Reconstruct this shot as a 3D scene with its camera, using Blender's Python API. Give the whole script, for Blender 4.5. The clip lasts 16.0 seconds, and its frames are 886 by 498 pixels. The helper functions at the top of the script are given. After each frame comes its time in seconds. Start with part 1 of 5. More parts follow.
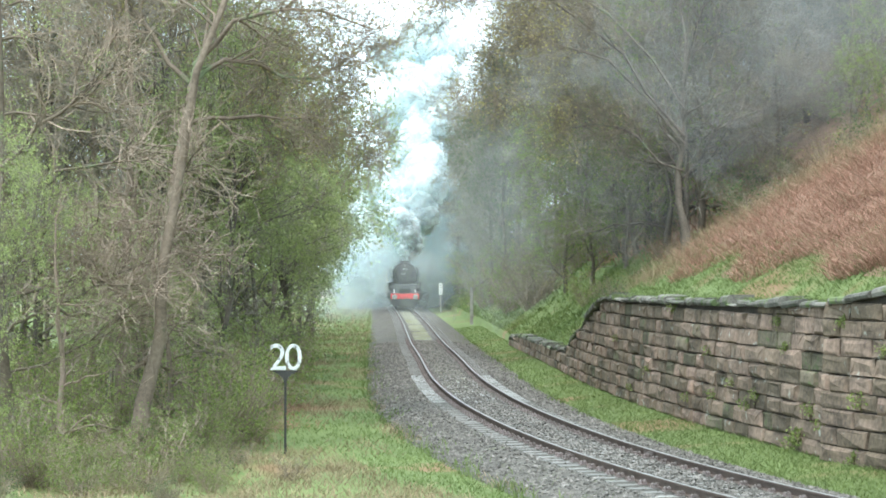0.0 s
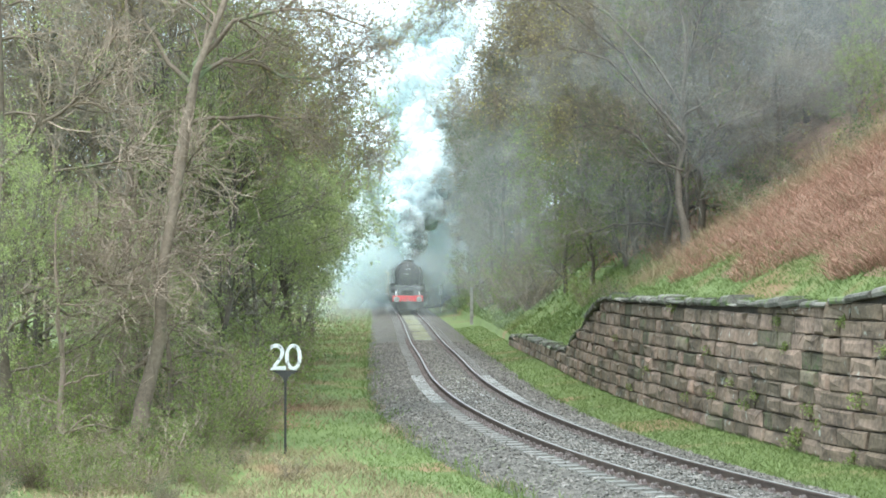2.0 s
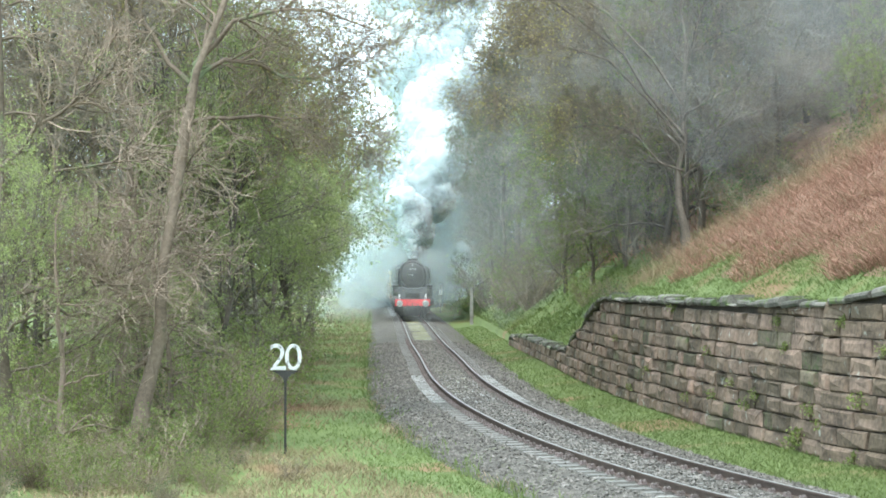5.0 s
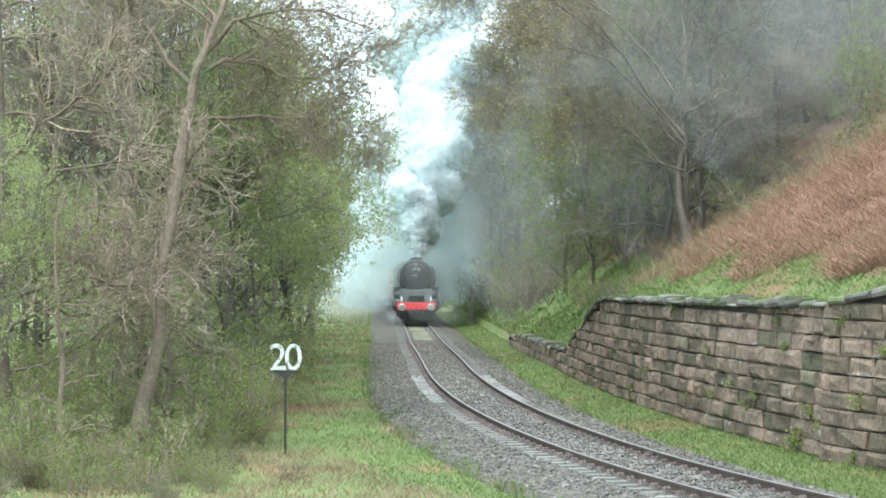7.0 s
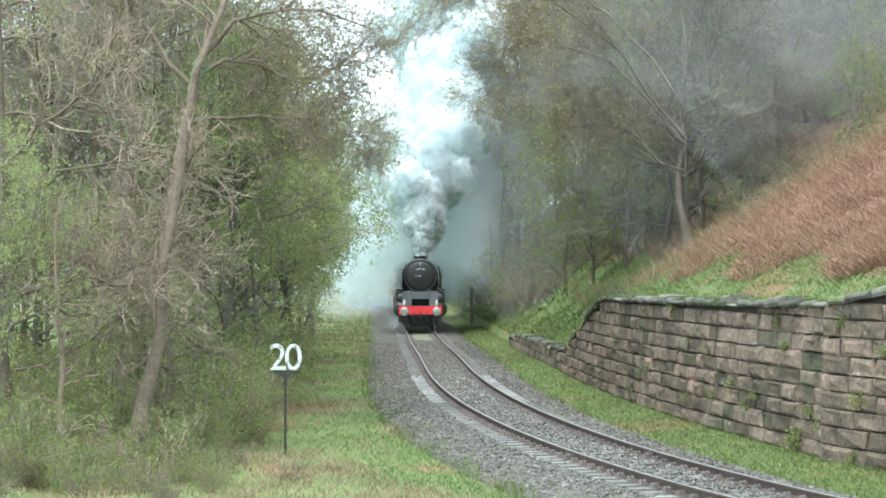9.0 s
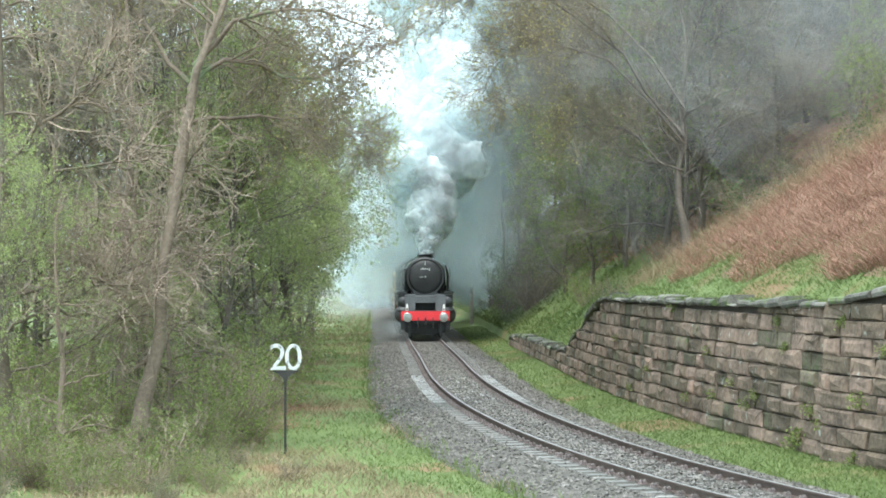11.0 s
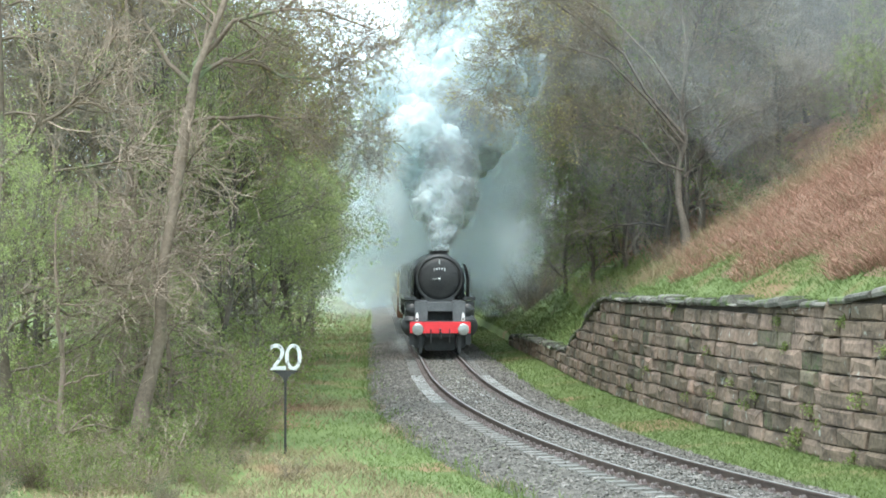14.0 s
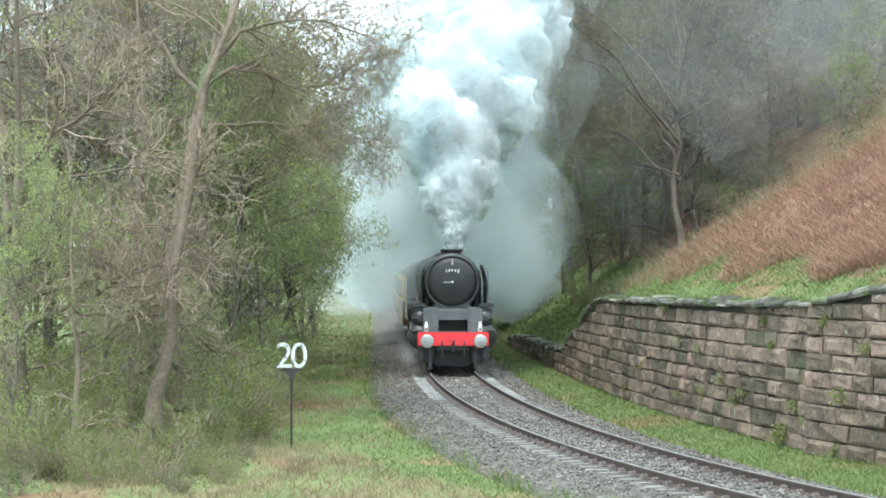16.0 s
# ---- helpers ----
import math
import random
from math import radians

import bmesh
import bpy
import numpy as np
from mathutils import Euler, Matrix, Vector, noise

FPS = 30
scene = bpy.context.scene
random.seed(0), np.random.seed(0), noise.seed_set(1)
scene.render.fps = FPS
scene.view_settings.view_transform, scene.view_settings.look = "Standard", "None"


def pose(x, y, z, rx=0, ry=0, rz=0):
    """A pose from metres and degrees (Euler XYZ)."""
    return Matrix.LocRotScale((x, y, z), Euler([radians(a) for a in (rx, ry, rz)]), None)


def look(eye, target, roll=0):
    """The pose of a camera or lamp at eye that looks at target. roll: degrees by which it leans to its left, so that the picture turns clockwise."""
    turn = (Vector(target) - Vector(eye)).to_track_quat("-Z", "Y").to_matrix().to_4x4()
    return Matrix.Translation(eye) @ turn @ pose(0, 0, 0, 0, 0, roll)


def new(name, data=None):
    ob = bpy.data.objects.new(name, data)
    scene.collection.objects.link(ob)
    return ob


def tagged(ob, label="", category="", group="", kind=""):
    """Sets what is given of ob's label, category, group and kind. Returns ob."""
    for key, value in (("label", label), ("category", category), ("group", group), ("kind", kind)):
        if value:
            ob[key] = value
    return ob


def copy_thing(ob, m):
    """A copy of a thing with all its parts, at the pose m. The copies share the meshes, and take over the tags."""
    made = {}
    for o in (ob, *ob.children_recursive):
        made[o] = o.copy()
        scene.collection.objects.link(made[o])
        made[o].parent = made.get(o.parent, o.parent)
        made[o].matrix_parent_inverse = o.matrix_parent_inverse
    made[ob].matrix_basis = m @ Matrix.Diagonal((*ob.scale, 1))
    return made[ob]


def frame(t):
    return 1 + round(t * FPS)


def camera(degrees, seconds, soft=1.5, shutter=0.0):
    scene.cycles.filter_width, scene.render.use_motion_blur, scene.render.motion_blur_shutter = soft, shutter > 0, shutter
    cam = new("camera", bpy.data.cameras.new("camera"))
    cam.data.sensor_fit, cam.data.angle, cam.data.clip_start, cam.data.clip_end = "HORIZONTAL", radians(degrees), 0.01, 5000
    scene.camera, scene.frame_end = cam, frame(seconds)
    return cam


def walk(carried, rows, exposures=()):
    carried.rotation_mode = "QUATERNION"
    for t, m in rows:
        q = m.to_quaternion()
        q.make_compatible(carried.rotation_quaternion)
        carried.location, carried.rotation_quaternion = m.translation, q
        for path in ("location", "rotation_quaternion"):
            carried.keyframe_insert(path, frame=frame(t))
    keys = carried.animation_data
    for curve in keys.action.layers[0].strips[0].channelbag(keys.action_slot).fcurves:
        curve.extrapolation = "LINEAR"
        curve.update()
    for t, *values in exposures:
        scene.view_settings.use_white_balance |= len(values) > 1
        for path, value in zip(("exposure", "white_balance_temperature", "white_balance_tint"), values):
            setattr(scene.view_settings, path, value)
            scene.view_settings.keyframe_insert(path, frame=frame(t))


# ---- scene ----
# ---- camera ----
cam = camera(22.2, 16.0, soft=1.8)
EYE_H = 3.34
walk(cam, [(0.0, pose(0, 0, EYE_H, 90.516, 0, 0)), (15.55, pose(0, 0, EYE_H, 90.516, 0, 0)),
           (15.75, pose(0, -0.75, EYE_H, 90.534, 0, 0)), (16.0, pose(0, -1.9, EYE_H, 90.56, 0, 0))],
     exposures=[(0.0, 1.47), (16.0, 1.47)])

# ---- light: a bright overcast sky ----
world = bpy.data.worlds.new("overcast_sky")
scene.world = world
world.use_nodes = True
wn, wl = world.node_tree.nodes, world.node_tree.links
wn.clear()
w_out, w_bg, w_sky = wn.new("ShaderNodeOutputWorld"), wn.new("ShaderNodeBackground"), wn.new("ShaderNodeTexSky")
w_sky.sky_type, w_sky.sun_disc = "NISHITA", False
w_sky.sun_elevation, w_sky.sun_rotation = radians(67), radians(197)
w_tc, w_noise, w_ramp, w_mix = wn.new("ShaderNodeTexCoord"), wn.new("ShaderNodeTexNoise"), wn.new("ShaderNodeValToRGB"), wn.new("ShaderNodeMix")
w_noise.inputs["Scale"].default_value, w_noise.inputs["Detail"].default_value = 5.0, 6.0
w_ramp.color_ramp.elements[0].position, w_ramp.color_ramp.elements[1].position = 0.30, 0.62
w_ramp.color_ramp.elements[0].color, w_ramp.color_ramp.elements[1].color = (0.72, 0.72, 0.72, 1), (0.97, 0.97, 0.97, 1)
w_mix.data_type = "RGBA"
w_mix.inputs["B"].default_value = (8.5, 10.9, 12.0, 1)      # cloud
wl.new(w_tc.outputs["Generated"], w_noise.inputs["Vector"])
wl.new(w_noise.outputs["Fac"], w_ramp.inputs["Fac"])
wl.new(w_ramp.outputs["Color"], w_mix.inputs["Factor"])
wl.new(w_sky.outputs["Color"], w_mix.inputs["A"])
wl.new(w_mix.outputs["Result"], w_bg.inputs["Color"])
w_bg.inputs["Strength"].default_value = 0.10
wl.new(w_bg.outputs["Background"], w_out.inputs["Surface"])
sun = new("sun", bpy.data.lights.new("sun", "SUN"))
sun.data.energy, sun.data.angle, sun.data.color = 1.5, radians(30), (1.0, 0.96, 0.9)
sun.matrix_world = look((-12, -38, 92), (0, 0, 0))
scene.cycles.transparent_max_bounces = 96
scene.cycles.max_bounces, scene.cycles.diffuse_bounces, scene.cycles.transmission_bounces = 16, 9, 12


# ---- materials ----
def material(name, dark, light, rough=0.8, scale=3.0, fine=40.0, bump=0.3, dist=0.02, metal=0.0, vary=0.0, island=0.0, translucent=0.0, spec=0.3, alpha=1.0, speck=None):
    """Two-scale noise between two base colours, with fine relief; vary: spread from object to object, island: from piece to piece."""
    m = bpy.data.materials.new(name)
    m.use_nodes = True
    n, l = m.node_tree.nodes, m.node_tree.links
    b = n["Principled BSDF"]
    tc = n.new("ShaderNodeTexCoord")
    big, small, mixv, ramp = n.new("ShaderNodeTexNoise"), n.new("ShaderNodeTexNoise"), n.new("ShaderNodeMix"), n.new("ShaderNodeValToRGB")
    big.inputs["Scale"].default_value, small.inputs["Scale"].default_value = scale, fine
    big.inputs["Detail"].default_value = small.inputs["Detail"].default_value = 5.0
    l.new(tc.outputs["Object"], big.inputs["Vector"]), l.new(tc.outputs["Object"], small.inputs["Vector"])
    mixv.inputs["Factor"].default_value = 0.45
    l.new(big.outputs["Fac"], mixv.inputs["A"]), l.new(small.outputs["Fac"], mixv.inputs["B"])
    ramp.color_ramp.elements[0].position, ramp.color_ramp.elements[1].position = 0.34, 0.66
    ramp.color_ramp.elements[0].color, ramp.color_ramp.elements[1].color = (*dark, 1), (*light, 1)
    l.new(mixv.outputs["Result"], ramp.inputs["Fac"])
    colour = ramp.outputs["Color"]
    if speck:
        sp, sr, sm = n.new("ShaderNodeTexNoise"), n.new("ShaderNodeValToRGB"), n.new("ShaderNodeMix")
        sp.inputs["Scale"].default_value, sp.inputs["Detail"].default_value = speck[3], 4.0
        sr.color_ramp.elements[0].position, sr.color_ramp.elements[1].position = speck[4], speck[4] + 0.08
        sm.data_type = "RGBA"
        sm.inputs["B"].default_value = (*speck[:3], 1)
        l.new(tc.outputs["Object"], sp.inputs["Vector"]), l.new(sp.outputs["Fac"], sr.inputs["Fac"])
        l.new(sr.outputs["Color"], sm.inputs["Factor"]), l.new(colour, sm.inputs["A"])
        colour = sm.outputs["Result"]
    for amount, node, socket in ((vary, "ShaderNodeObjectInfo", "Random"), (island, "ShaderNodeNewGeometry", "Random Per Island")):
        if amount:
            info, rng_map, hsv = n.new(node), n.new("ShaderNodeMapRange"), n.new("ShaderNodeHueSaturation")
            rng_map.inputs["To Min"].default_value, rng_map.inputs["To Max"].default_value = 1 - amount, 1 + amount
            hue = n.new("ShaderNodeMapRange")
            hue.inputs["To Min"].default_value, hue.inputs["To Max"].default_value = 0.5 + 0.035 * amount, 0.5 - 0.035 * amount
            l.new(info.outputs[socket], rng_map.inputs["Value"]), l.new(info.outputs[socket], hue.inputs["Value"])
            l.new(rng_map.outputs["Result"], hsv.inputs["Value"]), l.new(hue.outputs["Result"], hsv.inputs["Hue"])
            l.new(colour, hsv.inputs["Color"])
            colour = hsv.outputs["Color"]
    l.new(colour, b.inputs["Base Color"])
    b.inputs["Roughness"].default_value, b.inputs["Metallic"].default_value = rough, metal
    b.inputs["Specular IOR Level"].default_value = spec
    if bump:
        bp = n.new("ShaderNodeBump")
        bp.inputs["Strength"].default_value, bp.inputs["Distance"].default_value = bump, dist
        l.new(mixv.outputs["Result"], bp.inputs["Height"]), l.new(bp.outputs["Normal"], b.inputs["Normal"])
    if translucent:
        tr, mx = n.new("ShaderNodeBsdfTranslucent"), n.new("ShaderNodeMixShader")
        mx.inputs["Fac"].default_value = translucent
        l.new(colour, tr.inputs["Color"])
        l.new(b.outputs["BSDF"], mx.inputs[1]), l.new(tr.outputs["BSDF"], mx.inputs[2])
        l.new(mx.outputs["Shader"], n["Material Output"].inputs["Surface"])
    return m


def steam_material(name, colour, low, high, scale):
    """Droplets in air: partly clear, partly white, denser in lumps."""
    m = bpy.data.materials.new(name)
    m.use_nodes = True
    n, l = m.node_tree.nodes, m.node_tree.links
    n.remove(n["Principled BSDF"])
    tc, nz, mr = n.new("ShaderNodeTexCoord"), n.new("ShaderNodeTexNoise"), n.new("ShaderNodeMapRange")
    nz.inputs["Scale"].default_value, nz.inputs["Detail"].default_value = scale, 4.0
    mr.inputs["From Min"].default_value, mr.inputs["From Max"].default_value = 0.35, 0.65
    mr.inputs["To Min"].default_value, mr.inputs["To Max"].default_value = low, high
    df, tl, tp, a, b = n.new("ShaderNodeBsdfDiffuse"), n.new("ShaderNodeBsdfTranslucent"), n.new("ShaderNodeBsdfTransparent"), n.new("ShaderNodeMixShader"), n.new("ShaderNodeMixShader")
    df.inputs["Color"].default_value = tl.inputs["Color"].default_value = (*colour, 1)
    a.inputs["Fac"].default_value = 0.5
    l.new(tc.outputs["Object"], nz.inputs["Vector"]), l.new(nz.outputs["Fac"], mr.inputs["Value"])
    l.new(df.outputs[0], a.inputs[1]), l.new(tl.outputs[0], a.inputs[2])
    l.new(mr.outputs["Result"], b.inputs["Fac"]), l.new(tp.outputs[0], b.inputs[1]), l.new(a.outputs[0], b.inputs[2])
    l.new(b.outputs[0], n["Material Output"].inputs["Surface"])
    return m


EARTH = material("earth_and_moss", (0.09, 0.12, 0.042), (0.15, 0.196, 0.068), 0.95, 0.35, 9.0, 0.6, 0.05, speck=(0.20, 0.13, 0.07, 0.22, 0.56))
GRASS = material("grass_blades", (0.092, 0.130, 0.042), (0.165, 0.218, 0.073), 0.75, 0.3, 4.0, 0, island=0.16, translucent=0.35)
DRY_GRASS = material("dry_grass", (0.17, 0.132, 0.075), (0.33, 0.265, 0.165), 0.85, 0.6, 5.0, 0, island=0.3, translucent=0.25)
LITTER = material("bracken_litter", (0.12, 0.068, 0.046), (0.29, 0.18, 0.128), 0.95, 0.9, 16.0, 0.8, 0.04, speck=(0.13, 0.17, 0.06, 0.6, 0.62))
BRACKEN = material("dead_bracken", (0.20, 0.108, 0.074), (0.39, 0.24, 0.172), 0.9, 0.5, 6.0, 0, island=0.35, translucent=0.2)
BALLAST = material("ballast_bed", (0.055, 0.05, 0.043), (0.14, 0.127, 0.11), 0.95, 2.0, 28.0, 1.0, 0.05, speck=(0.09, 0.10, 0.05, 0.7, 0.60))
STONE_CHIP = material("ballast_stone", (0.088, 0.08, 0.072), (0.20, 0.186, 0.168), 0.9, 3.0, 30.0, 0, island=0.45)
SLEEPER = material("weathered_sleeper", (0.12, 0.115, 0.106), (0.23, 0.222, 0.207), 0.9, 4.0, 45.0, 0.5, 0.01, vary=0.2)
PALE_SLEEPER = material("pale_concrete_sleeper", (0.24, 0.24, 0.23), (0.36, 0.36, 0.35), 0.9, 3.0, 40.0, 0.4, 0.01, vary=0.2)
RAIL = material("rusty_rail", (0.055, 0.04, 0.033), (0.12, 0.085, 0.07), 0.75, 3.0, 50.0, 0.2, 0.004)
RAIL_HEAD = material("worn_rail_head", (0.17, 0.155, 0.145), (0.28, 0.26, 0.25), 0.45, 2.0, 40.0, 0.05, 0.002, metal=0.6)
CHAIR_IRON = material("rail_chair_iron", (0.10, 0.078, 0.073), (0.21, 0.175, 0.165), 0.8, 6.0, 60.0, 0.3, 0.004, vary=0.2)
SANDSTONE = material("weathered_sandstone", (0.066, 0.051, 0.04), (0.26, 0.19, 0.14), 0.92, 1.3, 11.0, 0.9, 0.03, vary=0.40, speck=(0.32, 0.32, 0.28, 4.0, 0.635))
MOSSY_STONE = material("mossy_sandstone", (0.06, 0.053, 0.038), (0.19, 0.158, 0.11), 0.95, 1.6, 14.0, 0.9, 0.03, vary=0.35, speck=(0.10, 0.12, 0.055, 5.0, 0.56))
MORTAR = material("dark_joint", (0.03, 0.026, 0.022), (0.075, 0.06, 0.05), 0.95, 3.0, 30.0, 0.6, 0.02)
COPING = material("lichened_coping", (0.05, 0.047, 0.04), (0.19, 0.18, 0.155), 0.95, 3.0, 22.0, 0.9, 0.03, vary=0.35, speck=(0.09, 0.12, 0.05, 2.6, 0.54))
BARK = material("grey_bark", (0.115, 0.088, 0.068), (0.27, 0.212, 0.165), 0.95, 1.2, 14.0, 0.9, 0.03, vary=0.25, speck=(0.16, 0.19, 0.11, 1.0, 0.58))
BARK_DARK = material("dark_bark", (0.075, 0.064, 0.053), (0.17, 0.145, 0.118), 0.95, 1.2, 14.0, 0.9, 0.03, vary=0.25, speck=(0.12, 0.14, 0.085, 1.0, 0.58))
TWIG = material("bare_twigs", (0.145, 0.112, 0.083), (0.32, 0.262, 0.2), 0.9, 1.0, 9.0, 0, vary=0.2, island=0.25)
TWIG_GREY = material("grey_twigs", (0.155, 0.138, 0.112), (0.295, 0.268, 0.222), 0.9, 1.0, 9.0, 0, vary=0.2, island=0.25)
LEAF = material("fresh_leaves", (0.222, 0.262, 0.108), (0.365, 0.42, 0.188), 0.6, 0.8, 6.0, 0, vary=0.18, island=0.3, translucent=0.58)
LEAF_SPRING = material("yellow_green_leaves", (0.132, 0.172, 0.052), (0.25, 0.308, 0.098), 0.6, 0.8, 6.0, 0, vary=0.18, island=0.3, translucent=0.45)
LEAF_OLIVE = material("bronze_young_leaves", (0.215, 0.205, 0.07), (0.37, 0.325, 0.125), 0.6, 0.8, 6.0, 0, vary=0.15, island=0.3, translucent=0.4)
LEAF_DARK = material("bramble_and_shaded_leaves", (0.045, 0.075, 0.025), (0.10, 0.15, 0.045), 0.45, 0.8, 6.0, 0, vary=0.2, island=0.3, translucent=0.2)
BLACK = material("sooty_black_paint", (0.020, 0.022, 0.023), (0.05, 0.052, 0.053), 0.38, 2.0, 20.0, 0.1, 0.004, spec=0.5)
SMOKEBOX = material("smokebox_black", (0.020, 0.021, 0.022), (0.046, 0.047, 0.048), 0.5, 2.0, 22.0, 0.1, 0.004)
GREY = material("ash_grey_plate", (0.055, 0.062, 0.066), (0.11, 0.118, 0.124), 0.6, 2.0, 18.0, 0.1, 0.004)
RED = material("buffer_beam_red", (0.66, 0.03, 0.04), (0.78, 0.05, 0.06), 0.45, 2.0, 25.0, 0.05, 0.003, spec=0.5)
STEEL = material("polished_buffer_steel", (0.30, 0.31, 0.30), (0.52, 0.53, 0.51), 0.35, 4.0, 30.0, 0.05, 0.002, metal=0.7)
WHITE = material("white_enamel", (0.62, 0.63, 0.63), (0.82, 0.83, 0.83), 0.4, 6.0, 30.0, 0.05, 0.002)
WORN_WHITE = material("worn_white_paint", (0.42, 0.44, 0.45), (0.68, 0.70, 0.71), 0.5, 9.0, 40.0, 0.2, 0.003, speck=(0.15, 0.14, 0.125, 6.0, 0.53))
CREAM = material("coach_cream", (0.60, 0.42, 0.19), (0.74, 0.54, 0.27), 0.4, 1.0, 10.0, 0.03, 0.003, spec=0.5)
BROWN = material("coach_brown", (0.10, 0.045, 0.025), (0.16, 0.075, 0.04), 0.4, 1.0, 10.0, 0.03, 0.003, spec=0.5)
ROOF = material("coach_roof_grey", (0.40, 0.41, 0.42), (0.55, 0.56, 0.57), 0.7, 1.0, 10.0, 0.1, 0.004)
GLASS = material("dark_window_glass", (0.02, 0.022, 0.025), (0.04, 0.045, 0.05), 0.08, 1.0, 6.0, 0, spec=0.6)
POST = material("black_post_paint", (0.02, 0.02, 0.02), (0.05, 0.048, 0.045), 0.6, 5.0, 40.0, 0.1, 0.003)
OLD_WOOD = material("grey_old_wood", (0.18, 0.165, 0.15), (0.36, 0.34, 0.31), 0.9, 3.0, 30.0, 0.4, 0.01)
STEAM = steam_material("dense_steam", (0.84, 0.915, 0.93), 0.30, 0.82, 1.2)
STEAM_SOFT = steam_material("soft_steam", (0.84, 0.915, 0.93), 0.02, 0.17, 0.8)
STEAM_THIN = steam_material("thin_steam", (0.84, 0.915, 0.93), 0.03, 0.20, 0.9)
SMOKE = steam_material("grey_exhaust", (0.52, 0.55, 0.56), 0.10, 0.46, 1.3)
# hanging steam: the shade of the cutting is put into its grey
STEAM_SHADED = steam_material("shaded_steam_grey", (0.68, 0.76, 0.785), 0.10, 0.42, 0.7)
# for the shells that imitate distance haze, and for the cylinder leaks
HAZE = steam_material("haze_veil_and_leak", (0.70, 0.735, 0.735), 0.015, 0.029, 0.6)
MOSS = material("track_moss", (0.12, 0.125, 0.055), (0.215, 0.215, 0.11), 0.95, 1.2, 16.0, 0.6, 0.03, speck=(0.28, 0.27, 0.25, 1.4, 0.52))


# ---- mesh helpers ----
def mesh_of(name, verts, faces, mats, smooth=False, index=None):
    me = bpy.data.meshes.new(name)
    me.from_pydata(np.asarray(verts).tolist(), [], faces if isinstance(faces, list) else faces.tolist())
    for m in (mats if isinstance(mats, (list, tuple)) else [mats]):
        me.materials.append(m)
    if index is not None:
        me.polygons.foreach_set("material_index", np.asarray(index, dtype=np.int32))
    if smooth:
        me.polygons.foreach_set("use_smooth", np.ones(len(me.polygons), dtype=bool))
    me.update()
    return me


def link(name, me, parent=None, label="", m=None):
    ob = new(name, me)
    ob.parent = parent
    if m is not None:
        ob.matrix_basis = m
    return tagged(ob, label)


def part(name, bm, mat, parent=None, label="", smooth=False, m=None):
    """Links a bmesh as one mesh object under a thing or a part."""
    me = bpy.data.meshes.new(name)
    bmesh.ops.recalc_face_normals(bm, faces=bm.faces)
    bm.to_mesh(me)
    bm.free()
    me.materials.append(mat)
    if smooth:
        me.polygons.foreach_set("use_smooth", [len(p.vertices) == 4 for p in me.polygons])
    return link(name, me, parent, label, m)


def box(bm, x0, x1, y0, y1, z0, z1, bevel=0.0):
    r = bmesh.ops.create_cube(bm, size=1, matrix=Matrix.Translation(((x0 + x1) / 2, (y0 + y1) / 2, (z0 + z1) / 2)) @ Matrix.Diagonal((abs(x1 - x0), abs(y1 - y0), abs(z1 - z0), 1)))
    if bevel:
        es = list({e for v in r["verts"] for e in v.link_edges})
        bmesh.ops.bevel(bm, geom=es, offset=bevel, segments=2, affect="EDGES")
    return bm


def boxed(*a, bevel=0.0):
    return box(bmesh.new(), *a, bevel)


def turned(bm, profile, axis, centre, seg=32, cap=True):
    """A solid of revolution: profile of (along, radius) about the axis 'x', 'y' or 'z'."""
    rings = []
    for a, r in profile:
        ring = []
        for k in range(seg):
            w = 2 * math.pi * k / seg
            c, s = r * math.cos(w), r * math.sin(w)
            p = {"y": (c, a, s), "x": (a, c, s), "z": (c, s, a)}[axis]
            ring.append(bm.verts.new(Vector(p) + Vector(centre)))
        rings.append(ring)
    for r0, r1 in zip(rings, rings[1:]):
        for k in range(seg):
            bm.faces.new((r0[k], r0[(k + 1) % seg], r1[(k + 1) % seg], r1[k]))
    if cap:
        bm.faces.new(rings[0]), bm.faces.new(rings[-1])
    return bm


def prism(bm, outline, x0, x1):
    """An outline in y and z drawn out along x."""
    a = [bm.verts.new((x0, y, z)) for y, z in outline]
    b = [bm.verts.new((x1, y, z)) for y, z in outline]
    bm.faces.new(a), bm.faces.new(b)
    for k in range(len(a)):
        j = (k + 1) % len(a)
        bm.faces.new((a[k], a[j], b[j], b[k]))
    return bm


def tubes(P, R, sides=3):
    """Tapered tubes along polylines P (n, k, 3) of radii R (n, k)."""
    n, k, _ = P.shape
    t = np.gradient(P, axis=1)
    t /= np.linalg.norm(t, axis=2, keepdims=True) + 1e-9
    ref = np.where(np.abs(t[..., 2:3]) > 0.8, np.array([1.0, 0.1, 0]), np.array([0.1, 0, 1.0]))
    a = np.cross(t, ref)
    a /= np.linalg.norm(a, axis=2, keepdims=True) + 1e-9
    b = np.cross(t, a)
    w = np.arange(sides) * 2 * math.pi / sides
    V = P[:, :, None] + R[:, :, None, None] * (np.cos(w)[None, None, :, None] * a[:, :, None] + np.sin(w)[None, None, :, None] * b[:, :, None])
    V = V.reshape(-1, 3)
    i = (np.arange(n) * k * sides)[:, None, None]
    j = (np.arange(k - 1) * sides)[None, :, None]
    s = np.arange(sides)[None, None, :]
    s2 = (s + 1) % sides
    F = np.stack([i + j + s, i + j + s2, i + j + sides + s2, i + j + sides + s], axis=-1).reshape(-1, 4)
    return V, F


